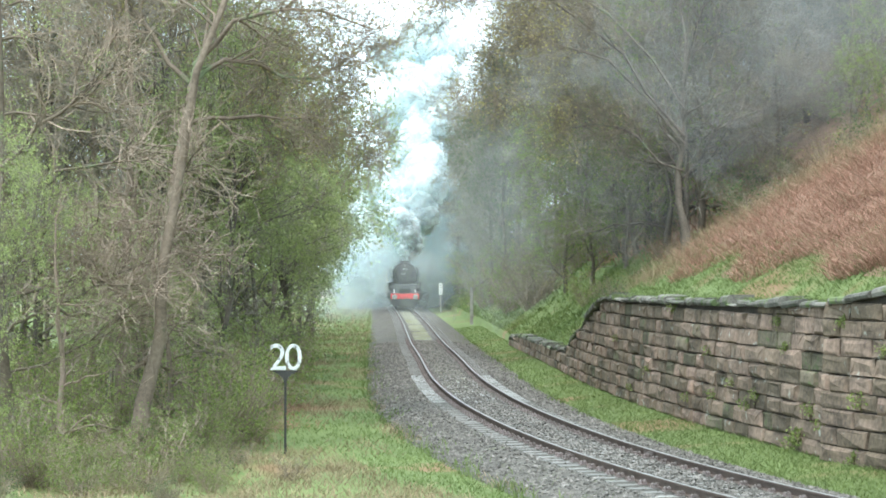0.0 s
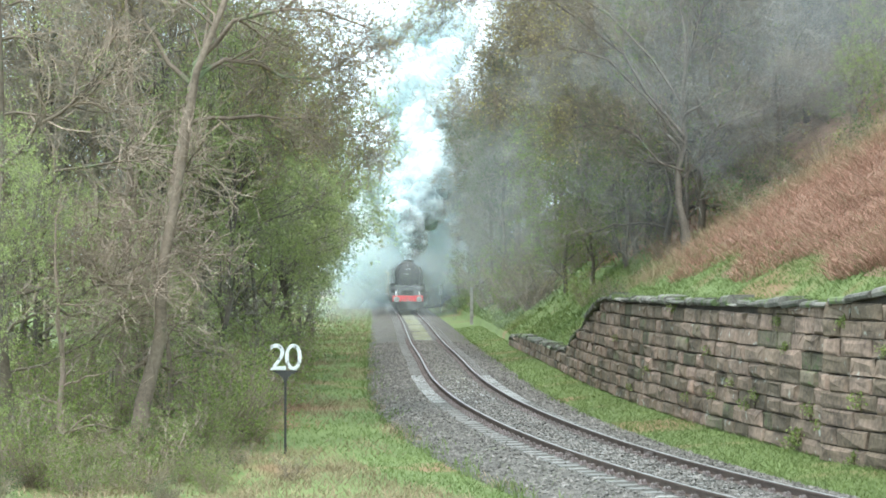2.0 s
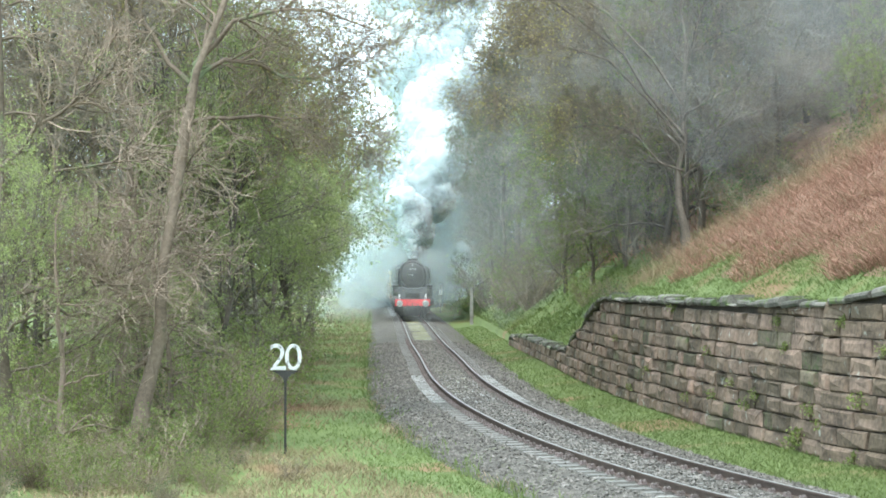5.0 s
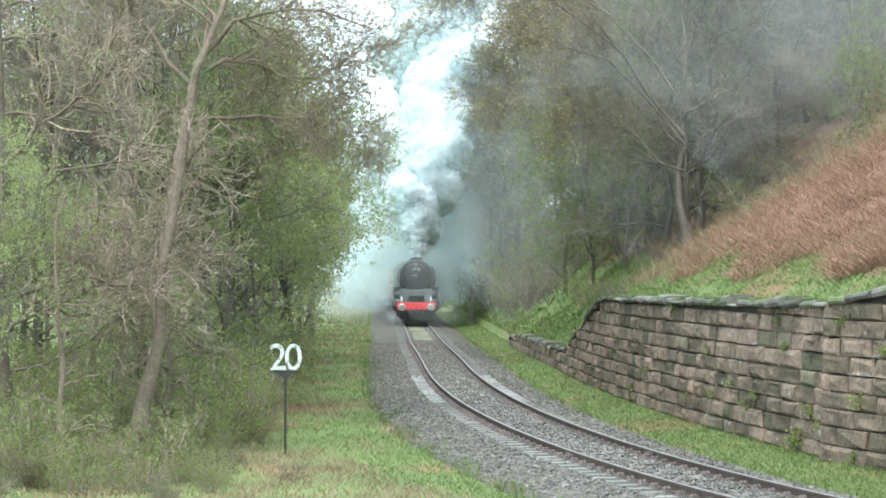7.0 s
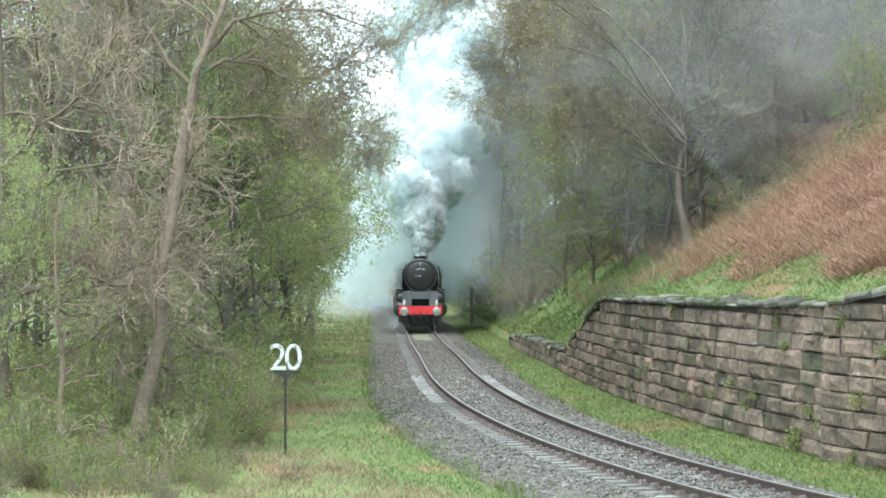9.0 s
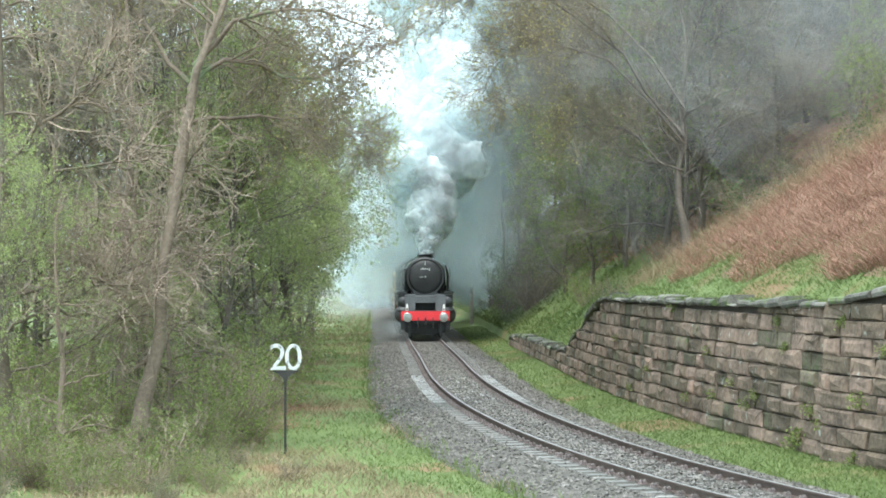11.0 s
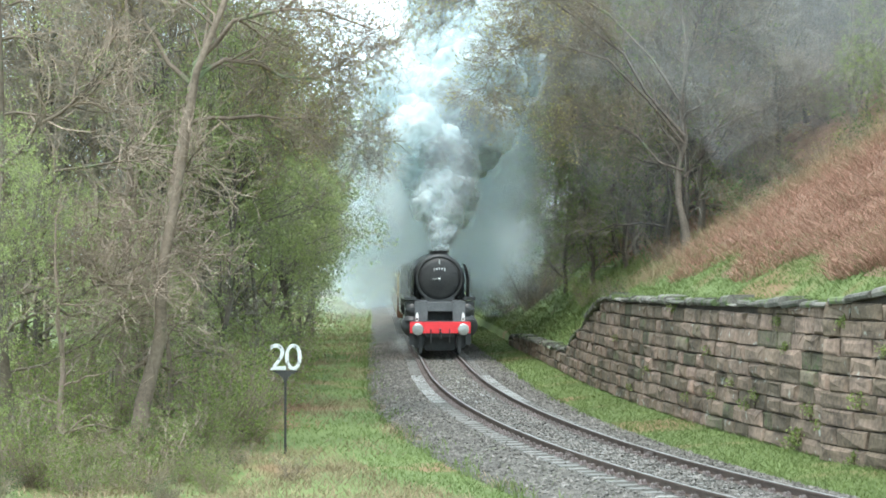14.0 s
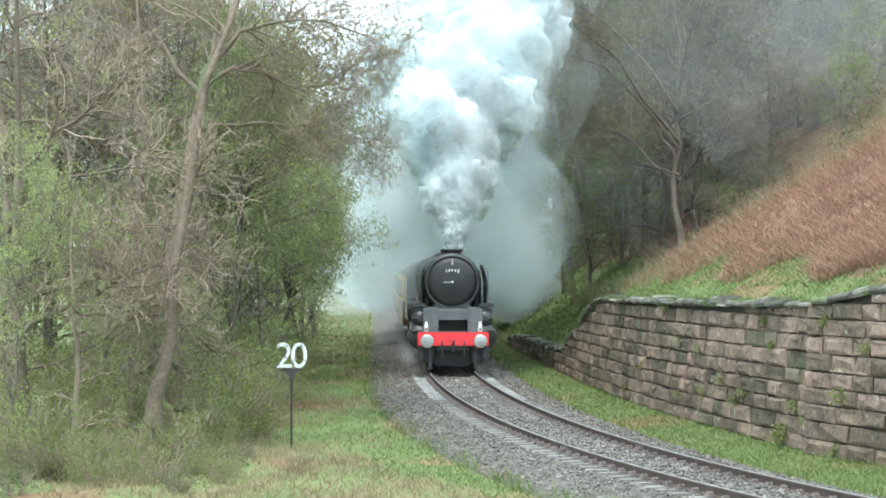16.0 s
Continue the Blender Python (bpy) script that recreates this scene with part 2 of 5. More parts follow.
def spikes(A, B, r):
    """Twigs: three-sided cones from A to B."""
    n = len(A)
    t = B - A
    t = t / (np.linalg.norm(t, axis=1, keepdims=True) + 1e-9)
    ref = np.where(np.abs(t[:, 2:3]) > 0.8, np.array([1.0, 0.1, 0]), np.array([0.1, 0, 1.0]))
    a = np.cross(t, ref)
    a /= np.linalg.norm(a, axis=1, keepdims=True) + 1e-9
    b = np.cross(t, a)
    ring = [A + r[:, None] * (math.cos(w) * a + math.sin(w) * b) for w in (0, 2.094, 4.189)]
    V = np.stack(ring + [B], axis=1).reshape(-1, 3)
    i = np.arange(n)[:, None] * 4
    F = np.concatenate([i + np.array([[0, 1, 3]]), i + np.array([[1, 2, 3]]), i + np.array([[2, 0, 3]])])
    return V, F


def leaf_quads(rng, C, size, aspect=0.55):
    """Small pointed leaves, each bent along its middle, at the points C."""
    n = len(C)
    d = rng.normal(size=(n, 3))
    d /= np.linalg.norm(d, axis=1, keepdims=True)
    e = np.cross(d, rng.normal(size=(n, 3)))
    e /= np.linalg.norm(e, axis=1, keepdims=True)
    s = (size * rng.uniform(0.6, 1.3, n))[:, None]
    lift = np.cross(d, e) * s * 0.15
    V = np.stack([C, C + d * s * 0.5 + e * s * aspect * 0.5 + lift, C + d * s, C + d * s * 0.5 - e * s * aspect * 0.5 + lift], axis=1).reshape(-1, 3)
    return V, np.arange(4 * n).reshape(-1, 4)


def grow(rng, P, R, n, lo, hi, length, angle, up, k, wob, thin=0.6, taper=0.25, shrink=0.45):
    """Side shoots of the branches P (radii R): n each, between lo and hi of the parent."""
    N, K, _ = P.shape
    t = rng.uniform(lo, hi, (N, n))
    x = t * (K - 1)
    i = np.minimum(x.astype(int), K - 2)
    f = (x - i)[..., None]
    rows = np.arange(N)[:, None]
    start = P[rows, i] * (1 - f) + P[rows, i + 1] * f
    rad = (R[rows, i] * (1 - f[..., 0]) + R[rows, i + 1] * f[..., 0]) * thin
    tan = P[rows, i + 1] - P[rows, i]
    tan /= np.linalg.norm(tan, axis=-1, keepdims=True) + 1e-9
    v = rng.normal(size=tan.shape)
    v -= (v * tan).sum(-1, keepdims=True) * tan
    v /= np.linalg.norm(v, axis=-1, keepdims=True) + 1e-9
    w = np.radians(rng.uniform(angle[0], angle[1], (N, n)))[..., None]
    d = np.cos(w) * tan + np.sin(w) * v
    d[..., 2] += up
    d /= np.linalg.norm(d, axis=-1, keepdims=True) + 1e-9
    L = length * (1 - shrink * t) * rng.uniform(0.65, 1.3, (N, n))
    start, d, L, rad = start.reshape(-1, 3), d.reshape(-1, 3), L.reshape(-1), rad.reshape(-1)
    out = [start]
    for s in range(k - 1):
        out.append(out[-1] + d * (L / (k - 1))[:, None])
        d = d + wob * rng.normal(size=d.shape) + np.array([0, 0, up * 0.25])
        d /= np.linalg.norm(d, axis=-1, keepdims=True) + 1e-9
    Q = np.stack(out, axis=1)
    return Q, rad[:, None] * np.linspace(1, taper, k)[None, :]


# ---- the lie of the land: the line's centre, the wall beside it, the banks ----
def line_x(y):
    y = np.maximum(y, 24.0)
    far = np.maximum(y - 230.0, 0.0)
    return 3.784 - 0.03622 * y + 33.304 * np.exp(-y / 20) - 7.569 * np.exp(-y / 50) - 0.0006 * far ** 2 + 0.13 * np.exp(-((y - 86) / 14) ** 2)


def wall_off(y):
    """How far the wall's face stands right of the line's centre."""
    y = np.asarray(y, dtype=float)
    base = 4.1 + 0.0 * y
    near = 6.97 + 0.31 * (42 - y) - line_x(y)
    return np.where(y < 42, near, np.where(y < 105, base - 0.004 * (y - 42), base - 0.25))


def wall_top(y):
    y = np.asarray(y, dtype=float)
    return np.interp(y, [30, 38, 42, 50, 66, 77, 84, 100, 106], [3.5, 3.12, 2.68, 2.58, 2.50, 0.59, 0.48, 0.38, 0.1])


def ground_z(x, y):
    x, y = np.asarray(x, dtype=float), np.asarray(y, dtype=float)
    u = x - line_x(y)
    w = wall_off(y)
    left = -0.42 - 0.05 * np.clip(-u - 7, 0, 14) + 0.02 * np.clip(-u - 30, 0, 200)
    mound = np.interp(y, [2, 12, 24], [1.9, 1.5, 0.0]) * np.clip(1 - np.abs(x) / 9.0, 0, 1)
    low = np.interp(u, [-3, 2.2, 4.2], [-0.42, -0.40, -0.18])
    v = u - w
    bank = wall_top(y) - 0.12 + 0.06 * np.clip(v, 0, 1.2) + 0.62 * np.clip(v - 0.4, 0, 45)
    bank = np.where(y > 106, -0.1 + np.interp(y, [106, 135], [0.62, 0.70]) * np.clip(v, 0, 45) * np.clip((330 - y) / 110, 0, 1), bank)
    bank = bank + 0.20 * np.clip(v - 2.5, 0, 9) * np.clip((y - 80) / 15, 0, 1)
    z = np.where(u < 0, np.where(u < -3, left, low), np.where(v < 0.25, low, bank))
    bumps = 0.10 * np.sin(x * 0.9 + 0.3 * y) * np.sin(y * 0.41 + 1.0) + 0.05 * np.sin(2.1 * x - 0.8 * y)
    calm = np.clip((np.abs(u) - 3.0) / 3.0, 0, 1) * np.where((v > -1.5) & (v < 1.0), 0.2, 1.0)
    return z + bumps * calm + mound


# ---- ground ----
def build_ground():
    ys = np.concatenate([np.linspace(-60, 22, 24), np.arange(23, 130, 0.6), np.arange(131, 330, 3.0), np.geomspace(335, 3000, 24)])
    left = -np.concatenate([np.geomspace(1500, 32, 18), np.arange(30, 3.2, -0.7)])
    mid = np.array([-3.0, -2, -1, 0, 1, 2, 2.6, 3.2, 3.7])
    right = np.concatenate([[0.24, 0.26], np.arange(0.6, 32, 0.7), np.geomspace(33, 1500, 18)])
    rows = []
    for y in ys:
        c, w = float(line_x(y)), float(wall_off(y))
        u = np.concatenate([left, mid, w + right])
        x = c + u
        rows.append(np.stack([x, np.full_like(x, y), ground_z(x, np.full_like(x, y))], axis=1))
    V = np.array(rows)
    n, k = V.shape[:2]
    i = np.arange(n - 1)[:, None] * k + np.arange(k - 1)[None, :]
    F = np.stack([i, i + 1, i + k + 1, i + k], axis=-1).reshape(-1, 4)
    mid_p = V.reshape(-1, 3)[F].mean(axis=1)
    v = mid_p[:, 0] - line_x(mid_p[:, 1]) - wall_off(mid_p[:, 1])
    edge = 2.3 + 0.7 * np.sin(mid_p[:, 1] * 0.55) + 0.4 * np.sin(mid_p[:, 1] * 1.7)
    brown = ((v > edge) & (mid_p[:, 1] < 70)) | ((v > 5.5) & (mid_p[:, 1] < 260))
    ob = link("ground", mesh_of("ground", V.reshape(-1, 3), F, [EARTH, LITTER], True, brown.astype(int)))
    tagged(ob, "mossy brown and green earth of a wooded railway cutting", "ground", kind="structure")


build_ground()


# ---- railway track ----
LINE_Y = np.arange(24.0, 420.0, 0.25)
LINE_P = np.stack([line_x(LINE_Y), LINE_Y], axis=1)
LINE_S = np.concatenate([[0], np.cumsum(np.hypot(*np.diff(LINE_P, axis=0).T))])


def on_line(s):
    """Place and forward direction (away from the viewer) at s metres along the line."""
    x, y = np.interp(s, LINE_S, LINE_P[:, 0]), np.interp(s, LINE_S, LINE_P[:, 1])
    x2, y2 = np.interp(s + 0.3, LINE_S, LINE_P[:, 0]), np.interp(s + 0.3, LINE_S, LINE_P[:, 1])
    d = math.hypot(x2 - x, y2 - y)
    return x, y, (x2 - x) / d, (y2 - y) / d


def s_at(y):
    return float(np.interp(y, LINE_Y, LINE_S))


def swept(section, y0, y1, step):
    """A cross-section of (offset to the right, height) drawn along the line."""
    V, ss = [], np.arange(s_at(y0), s_at(y1), step)
    for s in ss:
        x, y, dx, dy = on_line(s)
        for o, z in section:
            V.append((x + dy * o, y - dx * o, z))
    k = len(section)
    F = []
    for a in range(len(ss) - 1):
        for b in range(k):
            c = (b + 1) % k
            F.append((a * k + b, a * k + c, (a + 1) * k + c, (a + 1) * k + b))
    return V, F


def build_track():
    V, F = swept([(-3.05, -0.62), (-2.7, -0.40), (-2.0, -0.25), (-1.4, -0.185), (1.4, -0.185), (1.9, -0.24), (2.45, -0.36), (2.8, -0.62)], 24.5, 400, 0.5)
    V = [(x, y, z + 0.025 * noise.noise((x * 1.7, y * 1.7, 0))) for x, y, z in V]
    bed = link("ballast_bed", mesh_of("ballast_bed", V, F, BALLAST, True))
    tagged(bed, "grey crushed stone ballast under the railway line", "ballast", kind="structure")
    track = new("railway_track")
    tagged(track, "single curving railway track with rusty rails on sleepers", "railway track", kind="structure")
    for side in (-1, 1):
        c = 0.7525 * side
        web = [(-0.07, -0.165), (0.07, -0.165), (0.07, -0.15), (0.011, -0.13), (0.011, -0.045), (0.034, -0.035), (0.034, -0.006), (-0.034, -0.006), (-0.034, -0.035), (-0.011, -0.045), (-0.011, -0.13), (-0.07, -0.15)]
        V, F = swept([(c + a, b) for a, b in web], 25, 395, 0.8)
        rail = link("rail", mesh_of("rail", V, F, RAIL), track)
        V, F = swept([(c - 0.03, -0.006), (c + 0.03, -0.006), (c + 0.027, 0.0), (c - 0.027, 0.0)], 25, 395, 0.8)
        link("running_surface", mesh_of("running_surface", V, F, RAIL_HEAD), rail, "steel head worn bright")
    V, F = swept([(-0.5, -0.19), (0.5, -0.19), (0.42, -0.165), (-0.42, -0.165)], 64, 200, 0.5)
    V = [(x + 0.12 * noise.noise((y * 0.9, 0, 3)), y, z + 0.02 * noise.noise((x * 2, y * 2, 5))) for x, y, z in V]
    tagged(link("moss_strip", mesh_of("moss_strip", V, F, MOSS, True)), "yellow-green moss between the rails", "moss", kind="structure")
    for y in (41.8, 73.6, 120.0):
        for side in (-1, 1):
            x, y1, dx, dy = on_line(s_at(y))
            turn = Matrix.Translation((x, y1, 0)) @ Matrix.Rotation(math.atan2(-dx, dy), 4, "Z") @ Matrix.Translation((0.7525 * side, 0, 0))
            for face in (-1, 1):
                bm = boxed(face * 0.012, face * 0.04, -0.32, 0.32, -0.13, -0.04, bevel=0.006)
                for b in (-0.24, -0.09, 0.09, 0.24):
                    turned(bm, [(face * 0.04, 0.018), (face * 0.065, 0.016)], "x", (0, b, -0.085), 6)
                part("fishplate", bm, CHAIR_IRON, track, "bolted joint plate", m=turn)
    bm = bmesh.new()
    box(bm, -1.3, 1.3, -0.125, 0.125, -0.30, -0.155, 0.012)
    wood = bpy.data.meshes.new("sleeper")
    bm.to_mesh(wood), bm.free(), wood.materials.append(SLEEPER)
    pale = wood.copy()
    pale.materials[0] = PALE_SLEEPER
    bm = bmesh.new()
    box(bm, -0.19, 0.19, -0.10, 0.10, -0.157, -0.135, 0.008)
    for sx in (-1, 1):
        box(bm, sx * 0.05, sx * 0.11, -0.06, 0.06, -0.14, -0.075, 0.015)
        turned(bm, [(-0.14, 0.028), (-0.085, 0.026), (-0.075, 0.012)], "z", (sx * 0.145, 0, 0), 6)
    iron = bpy.data.meshes.new("rail_chair")
    bm.to_mesh(iron), bm.free(), iron.materials.append(CHAIR_IRON)
    rng = np.random.default_rng(3)
    s, k = s_at(27), 0
    far_v, far_f = [], []
    while s < s_at(300):
        x, y, dx, dy = on_line(s)
        turn = Matrix.Translation((x, y, rng.uniform(-0.006, 0.006))) @ Matrix.Rotation(math.atan2(-dx, dy) + rng.normal(0, 0.012), 4, "Z")
        if k < 140:
            link("sleeper", pale if 59.5 < y < 75 else wood, track, "pale concrete sleeper" if 59.5 < y < 75 else "", turn)
            for side in (-1, 1):
                link("rail_chair", iron, track, m=turn @ Matrix.Translation((0.7525 * side, 0, 0)))
        else:
            b = len(far_v)
            far_v += [tuple(turn @ Vector(c)) for c in ((-1.3, -0.125, -0.165), (1.3, -0.125, -0.165), (1.3, 0.125, -0.165), (-1.3, 0.125, -0.165), (-1.3, -0.125, -0.3), (1.3, -0.125, -0.3), (1.3, 0.125, -0.3), (-1.3, 0.125, -0.3))]
            far_f += [tuple(b + q for q in f) for f in ((0, 1, 2, 3), (0, 4, 5, 1), (1, 5, 6, 2), (2, 6, 7, 3), (3, 7, 4, 0))]
        s += 0.61
        k += 1
    tagged(link("distant_sleepers", mesh_of("distant_sleepers", far_v, far_f, SLEEPER), track), kind="stuff")


build_track()


def build_ballast_stones():
    rng = np.random.default_rng(5)
    n = 48000
    y = 26 + 84 * rng.random(n) ** 1.7
    u = rng.uniform(-3.15, 2.7, n)
    keep = (np.abs(np.abs(u) - 0.7525) > 0.1) & (rng.random(n) < np.where(u < -2.4, (u + 3.15) / 0.75, 1.0)) & (rng.random(n) < np.where((np.abs(u) < 1.35) & (np.abs(u) > 0.8), 0.3, 1.0))
    y, u = y[keep], u[keep]
    n = len(y)
    z = np.interp(u, [-3.05, -2.7, -2.0, -1.4, 1.4, 1.9, 2.45, 2.8], [-0.55, -0.39, -0.245, -0.18, -0.18, -0.235, -0.355, -0.55])
    z = z + 0.032 * (np.abs(u) < 0.6)
    C = np.stack([line_x(y) + u, y, z + rng.uniform(-0.01, 0.02, n)], axis=1)
    D = np.array([[1, 0, 0], [-1, 0, 0], [0, 1, 0], [0, -1, 0], [0, 0, 1], [0, 0, -1]], dtype=float)
    V = C[:, None] + (D[None] + rng.normal(0, 0.32, (n, 6, 3))) * rng.uniform(0.018, 0.044, (n, 1, 1)) * np.array([1, 1, 0.75])
    T = np.array([[0, 2, 4], [2, 1, 4], [1, 3, 4], [3, 0, 4], [2, 0, 5], [1, 2, 5], [3, 1, 5], [0, 3, 5]])
    F = (np.arange(n)[:, None, None] * 6 + T[None]).reshape(-1, 3)
    ob = link("ballast_stones", mesh_of("ballast_stones", V.reshape(-1, 3), F, STONE_CHIP))
    tagged(ob, "loose angular grey ballast stones", "ballast", kind="stuff")


build_ballast_stones()


# ---- trees ----
def tree_kind(name, seed, height, radius, lean, limbs, limb_len, n2, n3, n4, leaf_n, leaf_size, leaf_mat, low=0.3, fork=0, up=0.12, label="", twig=0.0055, angle=(35, 75), path=None, boughs=(), near=True, reach=0):
    """One tree: a bent trunk, limbs, branchlets, twigs and leaves; returns the thing, standing at the origin."""
    rng = np.random.default_rng(seed)
    k = 12
    t = np.linspace(0, 1, k)
    bend = np.cumsum(rng.normal(0, 0.012 * height, (k, 2)), axis=0)
    P = np.stack([lean[0] * t * height + bend[:, 0] - bend[0, 0], lean[1] * t * height + bend[:, 1] - bend[0, 1], t * height - 0.3], axis=1)[None]
    if path:
        P[0, :, 0] = np.interp(P[0, :, 2], [p[1] for p in path], [p[0] for p in path])
    R = (radius * ((1 - 0.9 * t ** 0.75) if path else (1 - 0.86 * t)) * (1 + 0.5 * np.exp(-t * 16)))[None]
    if fork:
        Q, S = grow(rng, P, R, fork, 0.3, 0.5, height * 0.6, (15, 32), 0.35, k, 0.09, thin=0.75, taper=0.15, shrink=0.2)
        P, R = np.concatenate([P, Q]), np.concatenate([R, S])
    P1, R1 = grow(rng, P, R, limbs // (1 + fork), low, 0.98, limb_len, angle, up, 8, 0.28 if near else 0.20, thin=0.55)
    for bough in boughs:                 # a marked limb: (x, y, z) from the trunk outwards, and its thickness
        q = np.array(bough[0], dtype=float)
        w = np.linspace(0, len(q) - 1, 8)
        c = np.stack([np.interp(w, np.arange(len(q)), q[:, d]) for d in range(3)], axis=1) + rng.normal(0, 0.17 if reach else 0.06, (8, 3)) * (w > 0.1)[:, None]
        P1 = np.concatenate([P1, c[None]])
        R1 = np.concatenate([R1, (bough[1] * np.linspace(1, 0.25, 8))[None]])
        Q, S = grow(rng, c[None], R1[-1:], 15 if reach else 9, 0.25, 1.0, limb_len * 0.55, (25, 60), up, 8, 0.2)
        P1, R1 = np.concatenate([P1, Q]), np.concatenate([R1, S])
    P2, R2 = grow(rng, P1, np.maximum(R1, 0.012), n2, 0.15, 1.0, limb_len * 0.5, (25, 65), up * 0.6, 5, 0.38 if near else 0.22, thin=0.6)
    P3, R3 = grow(rng, P2, np.maximum(R2, 0.009), n3, 0.1, 1.0, limb_len * 0.26, (25, 70), up * 0.5, 3, 0.5 if near else 0.25, thin=0.7)
    thing = new(name)
    V, F = tubes(P, R, 9)
    V2, F2 = tubes(P1, np.maximum(R1, 0.012), 5)
    link("trunk", mesh_of("trunk", np.vstack([V, V2]), np.vstack([F, F2 + len(V)]), BARK if near and not reach else BARK_DARK, True), thing)
    V, F = tubes(P2 if near else P2[:, [0, 2, 4]], np.maximum(R2 if near else R2[:, [0, 2, 4]], 0.008), 3)
    F = F.tolist()
    if near:
        V2, F2 = tubes(P3, np.clip(R3 * 0.7, 0.006, 0.012), 3)
    else:
        V2, F2 = spikes(P3[:, 0], P3[:, 2], np.full(len(P3), twig * 1.3))
    V, F = np.vstack([V, V2]), F + (F2 + len(V)).tolist()
    ends = P3[:, -1]
    if n4:
        P4, R4 = grow(rng, P3, np.full(P3.shape[:2], twig), n4, 0.1, 1.0, limb_len * 0.15, (25, 65), up * 0.5, 2, 0.1)
        V4, F4 = spikes(P4[:, 0], P4[:, 1], np.full(len(P4), twig * 0.9))
        F = F + (F4 + len(V)).tolist()
        V = np.vstack([V, V4])
        ends = P4[:, 1]
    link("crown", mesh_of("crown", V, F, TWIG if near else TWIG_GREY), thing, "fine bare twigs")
    if leaf_n:
        pick = rng.integers(0, len(ends), leaf_n)
        if reach:                        # most leaves on the boughs that reach out over the line
            pick = np.where(rng.random(leaf_n) < 0.75, rng.choice(np.flatnonzero(ends[:, 0] < reach), leaf_n), pick)
        C = ends[pick] + rng.normal(0, leaf_size * 0.9, (leaf_n, 3))
        Vl, Fl = leaf_quads(rng, C, leaf_size)
        link("foliage", mesh_of("foliage", Vl, Fl, leaf_mat), thing, "young spring leaves")
    return tagged(thing, label, "tree")


def stand(x, y, turn=0.0, size=1.0, sink=0.0, tall=1.0):
    return pose(x, y, float(ground_z(x, y)) - sink, 0, 0, turn) @ Matrix.Diagonal((size, size, size * tall, 1))


def plant_woods():
    rng = np.random.default_rng(11)
    kinds = []

    def kind(*a, **b):
        kinds.append(tree_kind(*a, **b))
        return kinds[-1]

    bent = kind("bare_tree", 21, 15, 0.175, (0.02, 0.0), 11, 3.0, 6, 5, 2, 1500, 0.05, LEAF_OLIVE, 0.52, 0, 0.08, "slender grey-barked tree with a bent trunk",
                path=[(0, -0.3), (0.05, 0.9), (0.2, 1.6), (0.48, 2.4), (0.38, 3.1), (0.6, 4.2), (0.98, 6.5), (1.2, 7.8), (1.9, 9.6), (2.4, 12), (2.6, 15)])
    forked = kind("oak_tree", 23, 14, 0.18, (0.02, 0.02), 12, 3.4, 8, 6, 4, 7000, 0.075, LEAF_OLIVE, 0.55, 1, 0.10, "forked oak with bronze young leaves over the verge",
                  path=[(0, -0.3), (-0.1, 1.5), (-0.27, 3.0), (-0.38, 4.7), (0.0, 6.7), (0.2, 8.3), (0.75, 9.6), (1.3, 11), (2.0, 14)],
                  boughs=[([(0.2, 0, 8.2), (0.7, 0.1, 8.75), (1.4, 0.1, 8.95), (2.2, 0.2, 8.75), (3.0, 0.3, 8.5), (3.7, 0.3, 8.8), (4.6, 0.3, 9.4)], 0.075),
                          ([(0.3, 0, 8.8), (1.2, -0.4, 9.8), (2.4, -0.5, 10.2), (3.6, -0.5, 10.0), (4.8, -0.4, 9.7)], 0.07),
                          ([(0.1, 0, 7.4), (1.4, 0.5, 7.7), (2.8, 0.7, 7.6), (4.0, 0.7, 7.2)], 0.06),
                          ([(0.2, 0, 8.4), (-0.8, 0.2, 9.8), (-1.7, 0.2, 10.8), (-2.6, 0.0, 11.4)], 0.07)])
    arching = kind("bare_tree", 22, 13, 0.17, (-0.03, 0.02), 15, 3.2, 6, 4, 1, 0, 0.05, LEAF, 0.15, 0, 0.05, "bare brown tree with long arching boughs", angle=(45, 85),
                   path=[(0, -0.3), (-0.3, 3.5), (-0.35, 6.5), (-0.3, 13)],
                   boughs=[([(-0.3, 0, 4.6), (0.9, -0.2, 4.95), (2.0, -0.3, 5.0), (2.9, -0.3, 5.1), (3.6, -0.2, 4.6)], 0.05),
                           ([(-0.3, 0, 2.6), (0.8, -0.5, 3.3), (1.7, -0.5, 3.6), (2.8, -0.4, 4.3)], 0.05),
                           ([(-0.3, 0, 6.2), (0.6, 0.2, 7.2), (1.5, 0.2, 7.6), (2.2, 0.2, 8.6)], 0.06), ([(-0.3, 0, 3.4), (1.0, -0.7, 3.9), (2.2, -0.9, 4.0), (3.6, -0.8, 4.5)], 0.04),
                           ([(-0.3, 0, 5.4), (1.1, -0.5, 6.2), (2.6, -0.6, 6.3), (4.0, -0.5, 6.0)], 0.045), ([(-0.3, 0, 1.9), (0.9, -0.6, 2.2), (1.9, -0.7, 2.9), (2.8, -0.6, 3.1)], 0.035)])
    bare_wide = kind("bare_tree", 29, 13, 0.15, (-0.02, 0.02), 17, 3.2, 6, 5, 1, 6000, 0.06, LEAF, 0.12, 0, 0.05, "bare brown tree with dense fine twigs", angle=(45, 85))
    oak = kind("oak_tree", 30, 14, 0.2, (0.02, 0.02), 22, 4.4, 8, 6, 3, 6000, 0.085, LEAF_OLIVE, 0.35, 2, 0.10, "oak tree with bronze young leaves")
